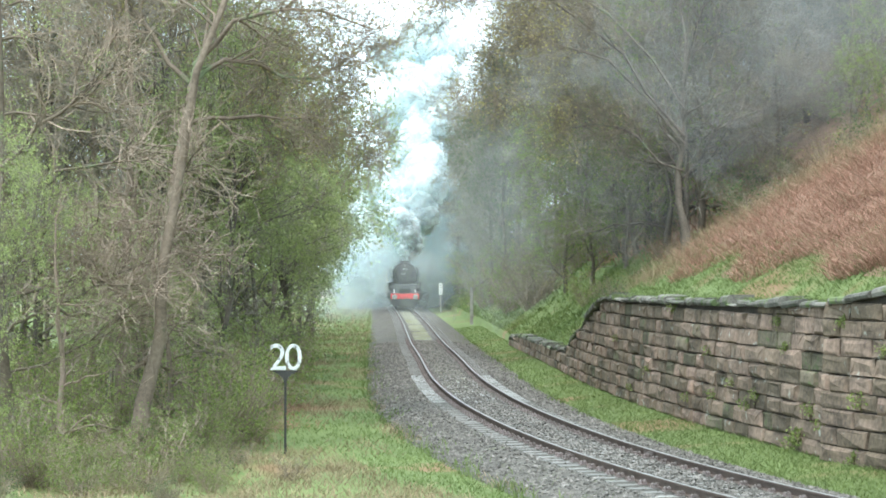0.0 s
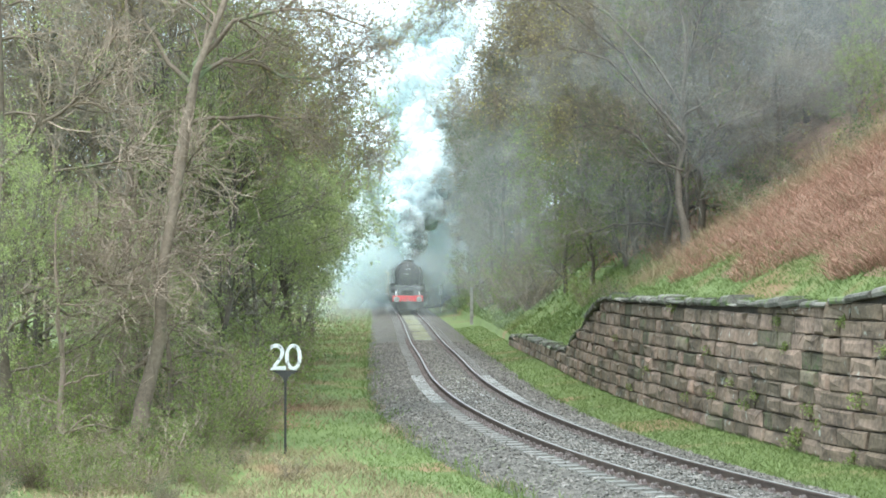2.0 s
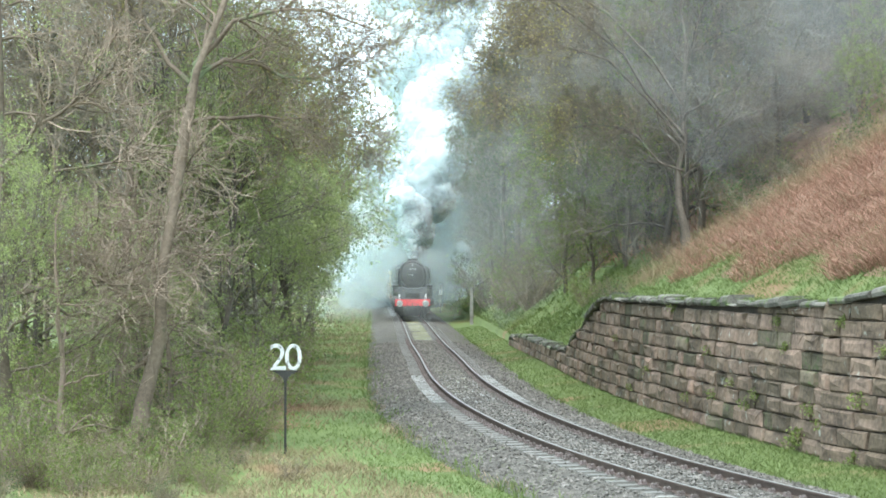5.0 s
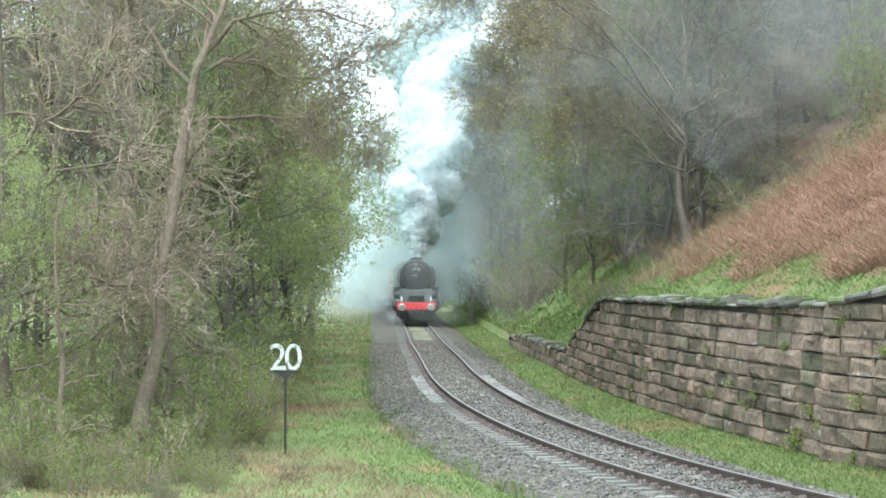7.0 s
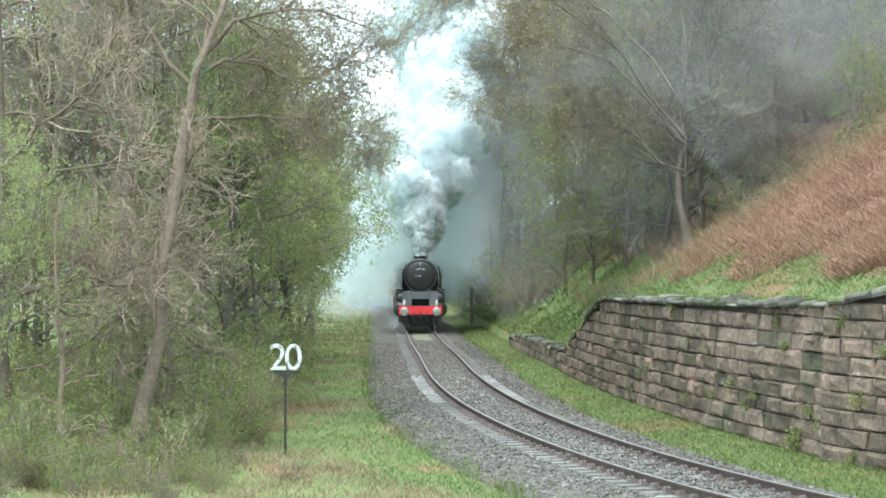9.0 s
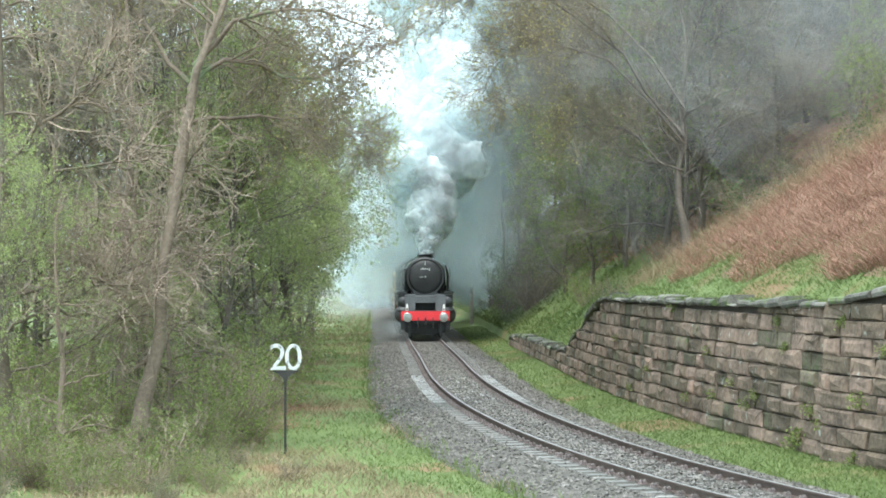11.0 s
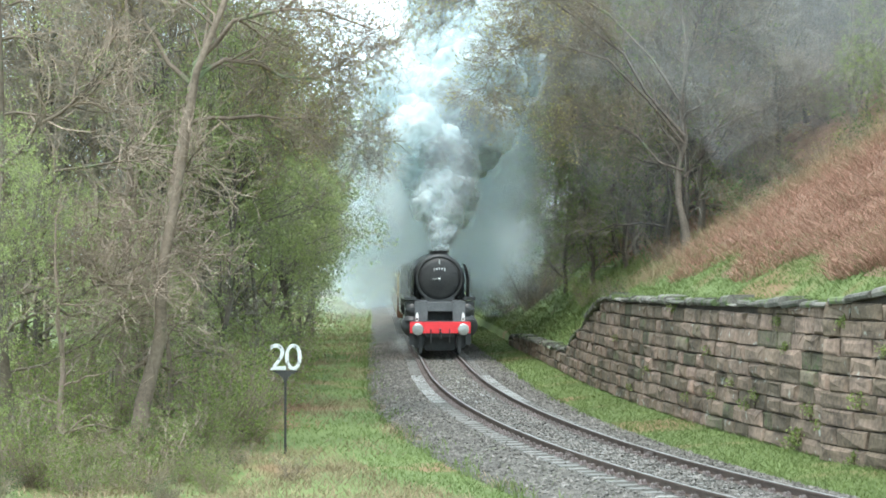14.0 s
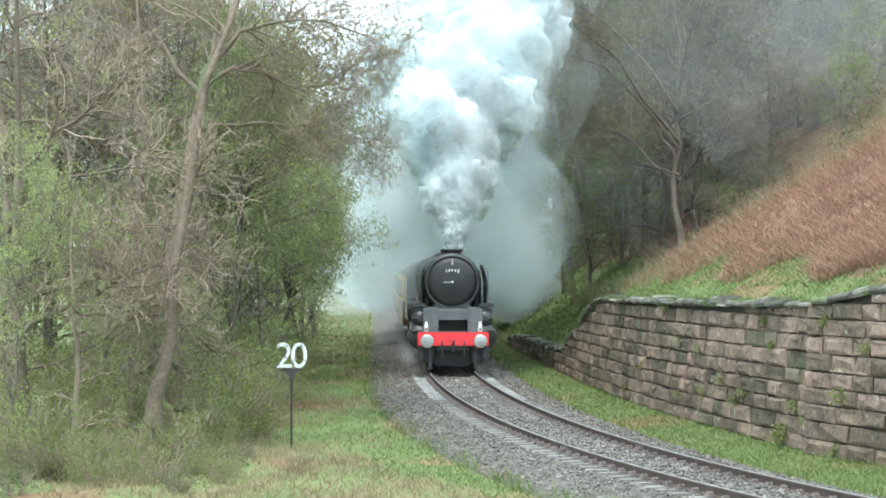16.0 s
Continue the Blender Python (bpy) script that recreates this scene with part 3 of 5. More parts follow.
    reaching = kind("oak_tree", 33, 13, 0.15, (-0.01, 0.0), 20, 3.6, 8, 6, 3, 9000, 0.09, LEAF_OLIVE, 0.30, 1, 0.06, "pale-limbed oak whose long leafy boughs reach over the line", reach=-4.0,
                    boughs=[([(0, 0, 4.5), (-2.0, 0, 7.4), (-4.5, 0, 9.6), (-7.0, 0, 9.9), (-9.4, 0, 8.6)], 0.065), ([(0, 0, 5.5), (-2.4, 0.5, 8.8), (-5.0, 0.6, 10.4), (-7.0, 0.5, 10.6), (-8.8, 0.4, 9.6)], 0.055),
                            ([(0, 0, 4.2), (-2.4, -0.4, 6.8), (-4.8, -0.5, 8.2), (-6.4, -0.5, 7.6), (-7.7, -0.5, 6.2)], 0.05), ([(0, 0, 3.2), (-1.6, 0.2, 4.6), (-3.2, 0.2, 5.0), (-4.6, 0.2, 4.7)], 0.05),
                            ([(0, 0, 3.0), (1.5, 0.2, 4.8), (3.0, 0.3, 5.6), (4.6, 0.3, 6.4)], 0.05)])
    green = kind("green_tree", 24, 9.5, 0.10, (0.05, 0.0), 34, 2.9, 7, 5, 1, 13000, 0.10, LEAF, 0.06, 1, 0.08, "small tree in fresh green spring leaf", near=False)
    green_wide = kind("green_tree", 25, 8.0, 0.09, (0.03, 0.0), 32, 3.0, 7, 5, 1, 13000, 0.10, LEAF, 0.03, 2, 0.04, "broad hazel in fresh green spring leaf", near=False)
    far_bare = kind("bare_tree", 26, 15, 0.105, (0.0, 0.0), 26, 3.7, 7, 5, 2, 1700, 0.075, LEAF_OLIVE, 0.06, 1, 0.08, "bare grey tree in the wood", 0.014, near=False)
    far_brown = kind("bare_tree", 27, 13, 0.10, (-0.05, -0.03), 27, 3.9, 7, 5, 2, 900, 0.075, LEAF_OLIVE, 0.05, 1, 0.03, "bare twiggy tree with spreading boughs", 0.014, angle=(45, 85), near=False)
    far_green = kind("green_tree", 28, 9, 0.11, (-0.06, -0.02), 30, 3.6, 7, 5, 0, 9000, 0.105, LEAF_SPRING, 0.08, 1, 0.05, "small tree with yellow-green spring leaves", near=False)

    dense_bare = kind("bare_tree", 35, 13, 0.12, (-0.03, -0.02), 42, 4.0, 8, 6, 2, 1400, 0.075, LEAF_OLIVE, 0.06, 1, 0.05, "bare tree with a dense haze of fine twigs", 0.013, angle=(35, 80), near=False)
    # trees in shade beside the line: the darkness is in the leaf colour
    shaded = kind("ivied_tree", 36, 15, 0.13, (0.0, 0.0), 32, 2.5, 7, 5, 2, 7000, 0.11, LEAF_DARK, 0.04, 1, 0.04, "dark tree clad in ivy close to the line", 0.013, angle=(45, 85), near=False)

    def at(base, x, y, turn, size=1.0, tall=1.0, group="", label=""):
        return tagged(copy_thing(base, stand(x, y, turn, size, 0.1, tall)), label, group=group)

    g = "trees of the wood beside the line"
    # the near wood, beside the speed sign
    at(bent, -6.25, 46, 0, 1.0, 1.0, g)
    at(forked, -6.38, 55, 0, 1.0, 1.0, g)
    at(arching, -8.9, 47, 0, 1.0, 1.0, g)
    at(bare_wide, -9.9, 50, 250, 1.1, 1.0, g)
    at(green, -8.95, 44.6, 60, 0.5, 1.25, g, "young tree in bright green leaf")
    at(bare_wide, -7.4, 52, 60, 0.9, 1.0, g)
    at(bare_wide, -5.9, 49, 300, 0.5, 0.9, g, "bare young tree with dense twigs"), at(bare_wide, -7.6, 45, 30, 0.55, 0.8, g, "bare young tree with dense twigs")
    at(green_wide, -7.0, 52, 100, 0.55, 0.9, g, "young hazel in fresh green leaf"), at(green_wide, -8.6, 58, 10, 0.8, 0.9, g), at(green, -5.9, 59, 70, 1.0, 1.0, g)
    at(bent, -11.0, 56, 140, 1.0, 1.0, g, "tall grey-barked tree in the wood")
    at(bare_wide, -8.2, 60, 10, 1.0, 1.1, g)
    at(arching, -10.2, 64, 170, 1.1, 1.1, g)
    at(oak, -8.4, 74, 320, 1.0, 1.0, g)
    for x, y, r, k, wide in ((-6.7, 61, 30, 1.0, 0), (-5.7, 68, 150, 0.95, 0), (-5.5, 76, 310, 1.0, 1), (-5.9, 90, 220, 1.1, 1), (-8.2, 66, 80, 1.2, 1), (-6.6, 71, 200, 1.2, 1), (-6.2, 80, 120, 1.15, 0), (-8.4, 88, 20, 1.1, 1), (-6.6, 96, 300, 1.15, 1), (-6.9, 110, 10, 1.2, 0), (-7.4, 124, 80, 1.3, 1),
                             (-8.2, 140, 160, 1.3, 0), (-9.2, 158, 240, 1.35, 1), (-10.6, 180, 20, 1.4, 0), (-12.2, 205, 80, 1.4, 0)):
        at(green_wide if wide else green, x, y, r, k, 1.0, g)
    for k in range(40):
        q, y = rng.uniform(0.065, 0.235), rng.uniform(60, 125)
        at((far_bare, far_brown, far_bare, far_green)[k % 4], min(-q * y, float(line_x(y)) - 8.0), y, rng.uniform(0, 360), rng.uniform(0.9, 1.2), 1.05, g)
    # the steep bank across the line
    h = "trees of the steep bank"
    at(far_green, 6.2, 114, 40, 1.0, 1.0, h), at(far_green, 6.2, 130, 140, 1.15, 1.0, h), at(far_green, 8.4, 104, 250, 0.9, 1.0, h)
    at(far_green, 6.9, 103, 300, 0.85, 1.0, h), at(far_green, 7.9, 98, 100, 0.75, 1.0, h), at(far_green, 16.5, 88, 100, 0.55, 1.0, h), at(far_green, 15.2, 84, 10, 0.45, 1.0, h)
    for k in range(12):                  # high on the bank
        y = 98 + 4.0 * k
        at(dense_bare, (0.145 + 0.07 * ((k * 0.618) % 1.0)) * y, y, rng.uniform(0, 360), rng.uniform(0.95, 1.15), 1.0, h)
    for x, y, r in ((3.6, 140, 0), (3.2, 151, 80), (4.2, 158, 200), (2.9, 168, 310), (5.0, 148, 150), (3.0, 182, 40)):
        at(shaded, x, y, r, 1.0 + 0.1 * math.sin(y), 1.05, h)
    for k in range(22):                  # thickly twigged front of the bank wood
        y = 91 + 56 * (k / 22) ** 1.2
        q = 0.045 + 0.165 * ((k * 0.618) % 1.0)
        x = max(q * y, float(line_x(y)) + 9.0 + 1.2 * rng.random(), 10.4 if y < 92 else 0)
        at(dense_bare, x, y, rng.uniform(0, 360), rng.uniform(0.85, 1.15), 1.0, h)
    at(oak, 12.2, 106, 40, 1.25, 1.0, h, "thick-trunked bare tree high on the bank")
    at(reaching, 9.3, 87, 0, 1.05, 1.0, h)
    for k in range(52):
        q, y = rng.uniform(0.03, 0.225), 90 + 100 * rng.random() ** 1.1
        if k % 3 == 0:
            q = rng.uniform(0.02, 0.06)
        if k > 42:
            q, y = rng.uniform(0.15, 0.225), rng.uniform(79, 150)
        x = max(q * y, float(line_x(y)) + (5.6 if y > 150 else 9.0) + 1.6 * rng.random())
        at((far_bare, far_brown, far_brown, far_bare, far_brown, far_green if q < 0.1 else far_brown)[k % 6], x, y, rng.uniform(0, 360), rng.uniform(0.95, 1.2), 1.15 if q < 0.08 else 1.0, h)
    for k in range(13):                  # close beside the line, farther on
        y = 134 + 8.0 * k
        at((far_brown, far_bare)[k % 2], float(line_x(y)) + 5.4 + 1.8 * rng.random(), y, rng.uniform(0, 360), rng.uniform(1.05, 1.25), 1.15, h)
    for x, y, r in ((4.6, 172, 30), (5.2, 192, 120), (5.6, 212, 220), (4.4, 226, 60)):
        at(far_green, x, y, r, 1.05, 0.9, h)
    # far end of the cutting
    for k in range(8):
        y = rng.uniform(300, 350)
        at((far_bare, far_brown)[k % 2], rng.uniform(-30, 12) - 4, y, rng.uniform(0, 360), rng.uniform(0.5, 0.7), 1.0, "trees at the end of the cutting")
    for base in kinds:
        for o in (*base.children_recursive, base):
            bpy.data.objects.remove(o)


plant_woods()


def plant_bushes():
    rng = np.random.default_rng(31)

    def bush(name, seed, leaf_n, leaf_size, mat, label, height=1.5):
        r = np.random.default_rng(seed)
        n = 20
        a = r.uniform(0, 2 * math.pi, n)
        d = np.stack([np.cos(a) * 0.55, np.sin(a) * 0.55, np.full(n, 0.8)], axis=1)
        t = np.linspace(0, 1, 5)[None, :, None]
        P = d[:, None] * t * height * r.uniform(0.6, 1.25, (n, 1, 1)) + np.cumsum(r.normal(0, 0.05, (n, 5, 3)), axis=1)
        P[..., 2] -= 0.12
        R = np.full((n, 5), 0.014) * np.linspace(1, 0.4, 5)
        P2, R2 = grow(r, P, R, 8, 0.2, 1.0, height * 0.4, (25, 70), 0.1, 3, 0.2)
        P3, R3 = grow(r, P2, R2, 3, 0.2, 1.0, height * 0.18, (25, 70), 0.05, 2, 0.2)
        V, F = tubes(P, R, 4)
        V2, F2 = spikes(P2[:, 0], P2[:, 2], np.full(len(P2), 0.007))
        V3, F3 = spikes(P3[:, 0], P3[:, 1], np.full(len(P3), 0.005))
        thing = new(name)
        link("stem_clump", mesh_of("stem_clump", np.vstack([V, V2, V3]), F.tolist() + (F2 + len(V)).tolist() + (F3 + len(V) + len(V2)).tolist(), TWIG), thing)
        if leaf_n:
            C = P3[r.integers(0, len(P3), leaf_n), 1] + r.normal(0, leaf_size, (leaf_n, 3))
            Vl, Fl = leaf_quads(r, C, leaf_size)
            link("foliage", mesh_of("foliage", Vl, Fl, mat), thing)
        return tagged(thing, label, "bush")

    fresh = bush("leafy_bush", 41, 1700, 0.062, LEAF_SPRING, "low bush in fresh green leaf")
    bramble = bush("bramble", 42, 1100, 0.07, LEAF_DARK, "tangled bramble with dark leaves")
    dry = bush("dry_scrub", 43, 300, 0.05, LEAF_OLIVE, "bare brown scrub and dead stems")
    g = "undergrowth beside the line"
    for k in range(95):
        y = 40 + 90 * rng.random() ** 1.6
        lo = -0.20 * y
        edge = float(line_x(y)) - 5.6 - 1.2 * rng.random()
        x = edge - (edge - lo) * rng.random() ** 1.3
        if x > -2.6 - 0.02 * y or (abs(x + 3.2) < 1.3 and y < 50):
            continue
        tagged(copy_thing((fresh, fresh, bramble, fresh, dry)[k % 5], stand(x, y, rng.uniform(0, 360), rng.uniform(0.6, 1.15) * (0.6 if k % 5 == 4 else 1.0), 0.05, rng.uniform(0.7, 1.1))), group=g)
    for k in range(34):
        q, y = rng.uniform(0.085, 0.205), rng.uniform(47, 82)
        tagged(copy_thing((fresh, fresh, dry)[k % 3], stand(min(-q * y, float(line_x(y)) - 6.3), y, rng.uniform(0, 360), rng.uniform(0.9, 1.5), 0.05, 1.0)), group=g)
    for k in range(12):
        y = rng.uniform(60, 92)
        tagged(copy_thing(fresh, stand(float(line_x(y)) - rng.uniform(5.6, 7.6), y, rng.uniform(0, 360), rng.uniform(0.9, 1.4), 0.05, 1.0)), group=g)
    for k in range(62):
        y = rng.uniform(37.5, 50)
        x = rng.uniform(-0.2 * y, float(line_x(y)) - 6.0)
        if abs(x + 3.28) > 0.6 or y > 47.5:
            tagged(copy_thing((fresh, bramble, fresh, fresh, dry)[k % 5], stand(x, y, rng.uniform(0, 360), rng.uniform(0.28, 0.6), 0.02, rng.uniform(0.7, 1.0))), group=g)
    for k in range(9):                   # thick scrub beyond the low wall
        y = rng.uniform(109, 142)
        v = rng.uniform(3.5, 8)
        tagged(copy_thing(fresh, stand(float(line_x(y) + wall_off(y)) + v, y, rng.uniform(0, 360), rng.uniform(1.3, 2.1), 0.05, 1.0)), group="undergrowth of the steep bank")
    for k in range(16):                  # bushes that hide the foot of the trees
        y = rng.uniform(116, 158)
        tagged(copy_thing((fresh, dry)[k % 2], stand(float(line_x(y) + wall_off(y)) + rng.uniform(1.2, 6.5), y, rng.uniform(0, 360), rng.uniform(1.5, 2.3), 0.05, 1.0)), group="undergrowth of the steep bank")
    for k in range(64):
        y = 76 + 100 * rng.random() ** 1.3
        x = float(line_x(y)) + 4.0 + 3.0 * (y > 105) * rng.random() + rng.uniform(2.5, 14)
        tagged(copy_thing((fresh, dry, bramble, dry)[k % 4], stand(x, y, rng.uniform(0, 360), rng.uniform(0.7, 1.5), 0.05, rng.uniform(0.6, 1.0))), group="undergrowth of the steep bank")
    for kind in (fresh, bramble, dry):
        for o in (*kind.children_recursive, kind):
            bpy.data.objects.remove(o)


plant_bushes()


# ---- grass, dead grass and bracken ----
def blades(name, seed, x, y, height, width, mat, label, category, flop=0.35, z=None):
    """Tufts of bent blades standing at the given places."""
    rng = np.random.default_rng(seed)
    n = len(x)
    z = ground_z(x, y) if z is None else z
    base = np.stack([x, y, z - 0.02], axis=1)
    a = rng.uniform(0, 2 * math.pi, n)
    side = np.stack([np.cos(a), np.sin(a), np.zeros(n)], axis=1)
    h = height * rng.uniform(0.5, 1.35, n)
    lean = rng.normal(0, flop, (n, 3)) * np.array([1, 1, 0])
    mid = base + h[:, None] * (np.array([0, 0, 0.6]) + lean * 0.4)
    tip = base + h[:, None] * (np.array([0, 0, 0.95]) + lean)
    w = (width * rng.uniform(0.6, 1.3, n))[:, None]
    V = np.stack([base - side * w, base + side * w, mid + side * w * 0.7, mid - side * w * 0.7, tip], axis=1).reshape(-1, 3)
    i = np.arange(n)[:, None] * 5
    F = (i + np.array([[0, 1, 2, 3]])).tolist() + (i + np.array([[3, 2, 4]])).tolist()
    tagged(link(name, mesh_of(name, V, F, mat)), label, category, kind="stuff")


def sow():
    rng = np.random.default_rng(51)
    n = 105000
    y = 31 + 110 * rng.random(n) ** 2.0
    near_side = rng.random(n) < 0.66
    deep = np.minimum(11.0, 0.21 * y + line_x(y))
    u = np.where(near_side, -2.5 - (deep - 2.5) * rng.random(n) ** 1.25, rng.uniform(2.35, 4.1, n))
    u = np.where((u > 0) & (y < 42), 2.35 + (wall_off(y) - 2.3) * rng.random(n), u)
    x = line_x(y) + u
    patch = np.sin(x * 1.3 + 2) * np.sin(y * 0.33) + 0.4 * np.sin(3.1 * x + y) + 0.25 * rng.normal(size=n)
    rough = np.clip((-u - 4.3) / 1.5, 0, 1) * np.clip((75 - y) / 20, 0.35, 1)
    near_brown = np.clip((50 - y) / 8, 0, 1) * np.clip((-u - 3.0) / 2, 0, 1)
    green = (patch > -0.35 + 0.9 * rough + 0.5 * near_brown) | (u > 0)
    blades("verge_grass", 1, x[green], y[green], 0.10, 0.0085, GRASS, "bright green grass of the verges", "grass", 1.1)
    dead = ~green
    blades("dead_grass", 2, x[dead], y[dead], 0.15, 0.009, DRY_GRASS, "straw-brown dead grass and leaves", "grass", 1.0)
    n = 5000
    y = 31 + 90 * rng.random(n) ** 1.6
    u = np.where(rng.random(n) < 0.6, -2.9 + 0.9 * rng.random(n) ** 1.8, 2.5 - 0.6 * rng.random(n) ** 1.8)
    x = line_x(y) + u
    tuft = np.sin(x * 4 + y * 1.3) * np.sin(y * 2.1) > 0.1
    blades("shoulder_grass", 10, x[tuft], y[tuft], 0.28, 0.011, GRASS, "sparse grass creeping into the ballast", "grass", 0.45)
    n = 55000
    y = 34 + 72 * rng.random(n) ** 1.2
    v = np.where(y < 68, 0.3 + 2.6 * rng.random(n) ** 1.4, 0.3 + 5.5 * rng.random(n))
    x = line_x(y) + wall_off(y) + v
    blades("bank_grass", 3, x, y, 0.10, 0.0095, GRASS, "bright green grass above the stone wall", "grass", 1.1)
    n = 50000
    y = 34 + 34.5 * rng.random(n) ** 0.8
    room = 0.215 * y + 0.6 - line_x(y) - wall_off(y) - 1.7
    v = 1.7 + np.maximum(room, 0.5) * rng.random(n) + 0.5 * np.sin(y * 0.8)
    x = line_x(y) + wall_off(y) + v
    clump = np.sin(1.9 * x + 0.7 * y) * np.sin(1.3 * y - 0.9 * x) + 0.5 * np.sin(4.3 * x + 2.9 * y) + 0.6 * rng.normal(size=n)
    keep = (x < 0.21 * y + 1.0) & (clump > -0.75)
    pale = keep & (clump > 0.3) & (rng.random(n) < 0.07)
    keep &= ~pale
    blades("bracken_stems", 14, x[pale], y[pale], 0.40, 0.008, DRY_GRASS, "pale broken bracken stems on the bank", "bracken", 1.3)
    blades("dead_bracken", 4, x[keep], y[keep], 0.26, 0.010, BRACKEN, "flattened rust-brown dead bracken on the bank", "bracken", 1.5)
    n = 3000
    a, q = rng.normal(0, 1.0, (2, n))
    blades("fallen_bracken", 12, -4.9 + 0.75 * q, 58 + 4.0 * a, 0.20, 0.009, BRACKEN, "rust-brown fallen bracken in the verge", "bracken", 1.3)
    n = 3600
    y = rng.uniform(63, 69.5, n)
    v = 1 + 9 * rng.random(n)
    x = line_x(y) + wall_off(y) + v
    blades("tall_dry_grass", 5, x, y, 0.55, 0.008, DRY_GRASS, "tall pale dry grass along the crest of the bank", "grass", 0.7)

    n = 12000
    y = rng.uniform(88, 270, n)
    x = line_x(y) - 2.8 - 7.5 * rng.random(n)
    far = rng.random(n) < 0.72
    blades("distant_verge_grass", 6, x[far], y[far], 0.18, 0.022, GRASS, "rough green grass of the far verge", "grass", 1.0)
    blades("distant_dead_grass", 7, x[~far], y[~far], 0.28, 0.025, DRY_GRASS, "rough straw-coloured grass of the far verge", "grass", 0.6)
    n = 32000
    y = 78 + 150 * rng.random(n) ** 1.5
    x = line_x(y) + wall_off(y) + 0.4 + 10 * rng.random(n) ** 1.3
    far = rng.random(n) < 0.55
    far |= (x - line_x(y) - wall_off(y)) < 5
    blades("far_bank_grass", 8, x[far], y[far], 0.20, 0.022, GRASS, "rough green grass of the far bank", "grass", 1.0)
    blades("far_bank_bracken", 9, x[~far], y[~far], 0.3, 0.03, BRACKEN, "brown dead bracken and leaves on the far bank", "bracken", 1.0)


sow()


# ---- speed sign ----
def build_sign():
    x, y = -3.28, 47.0
    z = float(ground_z(x, y))
    sign = new("speed_sign")
    sign.matrix_basis = pose(x, y, z)
    part("post", turned(bmesh.new(), [(-0.2, 0.026), (1.60, 0.024)], "z", (0, 0, 0), 12), POST, sign)
    bm = bmesh.new()
    prism(bm, [(-0.025, 0.0), (0.025, 0.0), (0.025, 0.02), (-0.025, 0.02)], -0.27, 0.27)
    for v in bm.verts:
        v.co.z += 1.74
    lower = bmesh.new()
    a = [(-0.26, 1.742), (0.26, 1.742), (0.14, 1.68), (0.05, 1.60), (0.03, 1.52), (-0.03, 1.52), (-0.05, 1.60), (-0.14, 1.68)]
    f = [lower.verts.new((p, -0.018, q)) for p, q in a]
    b = [lower.verts.new((p, 0.018, q)) for p, q in a]
    lower.faces.new(f), lower.faces.new(b)
    for k in range(len(a)):
        j = (k + 1) % len(a)
        lower.faces.new((f[k], f[j], b[j], b[k]))
    part("bracket", lower, POST, sign, "black flared bracket")
    part("shelf", bm, POST, sign)
    for ch, ox in (("2", -0.155), ("0", 0.165)):
        cu = bpy.data.curves.new("digit", "FONT")
        cu.body, cu.size, cu.align_x = ch, 0.78, "CENTER"
        cu.extrude, cu.bevel_depth, cu.offset = 0.012, 0.003, -0.003
        tmp = new("digit", cu)
        me = bpy.data.meshes.new_from_object(tmp.evaluated_get(bpy.context.evaluated_depsgraph_get()))
        bpy.data.objects.remove(tmp)
        me.materials.clear()
        me.materials.append(WORN_WHITE)
        ob = link("digit_two" if ch == "2" else "digit_nought", me, sign, "worn white cut-out numeral " + ch)
        ob.matrix_basis = pose(ox, 0.0, 1.775, 90, 0, 0)
    tagged(sign, "speed limit sign, white cut-out 20 on a black post", "sign")


build_sign()


def build_posts():
    for x, y, h, r, mat, name, label in ((-9.75, 262, 0.78, 0.12, WHITE, "marker_post", "short white marker post beside the line"),
                                         (1.85, 146, 2.4, 0.10, OLD_WOOD, "wooden_post", "old grey wooden post on the bank")):
        bm = boxed(-r, r, -r, r, -0.3, h - 0.05, bevel=0.02)
        thing = new(name)
        thing.matrix_basis = pose(x, y, float(ground_z(x, y)))
        part("shaft", bm, mat, thing)
        part("cap", boxed(-r - 0.015, r + 0.015, -r - 0.015, r + 0.015, h - 0.045, h, bevel=0.01), mat, thing)
        tagged(thing, label, "post")
    thing = new("line_sign")
    thing.matrix_basis = pose(-0.2, 190, float(ground_z(-0.2, 190)))
    part("shaft", boxed(-0.05, 0.05, -0.05, 0.05, -0.3, 2.2, bevel=0.01), OLD_WOOD, thing)
    part("board", boxed(-0.17, 0.17, -0.09, -0.055, 1.5, 2.5, bevel=0.01), WHITE, thing)
    tagged(thing, "white board on a post beside the line", "sign")


build_posts()


# ---- train ----
def wheel(name, r, width, spokes, parent, x, y, mat=BLACK):
    bm = turned(bmesh.new(), [(-width / 2, r * 0.86), (-width / 2, r), (width / 2, r), (width / 2, r * 0.86), (-width / 2, r * 0.86)], "x", (0, 0, 0), 32, False)
    turned(bm, [(-width * 0.7, r * 0.2), (width * 0.7, r * 0.2)], "x", (0, 0, 0), 16)
    for k in range(spokes):
        m = Matrix.Rotation(2 * math.pi * k / spokes, 4, "X")
        bmesh.ops.create_cube(bm, size=1, matrix=m @ Matrix.Translation((0, 0, r * 0.53)) @ Matrix.Diagonal((width * 0.4, r * 0.09, r * 0.7, 1)))
    return part(name, bm, mat, parent, m=Matrix.Translation((x, y, r)))


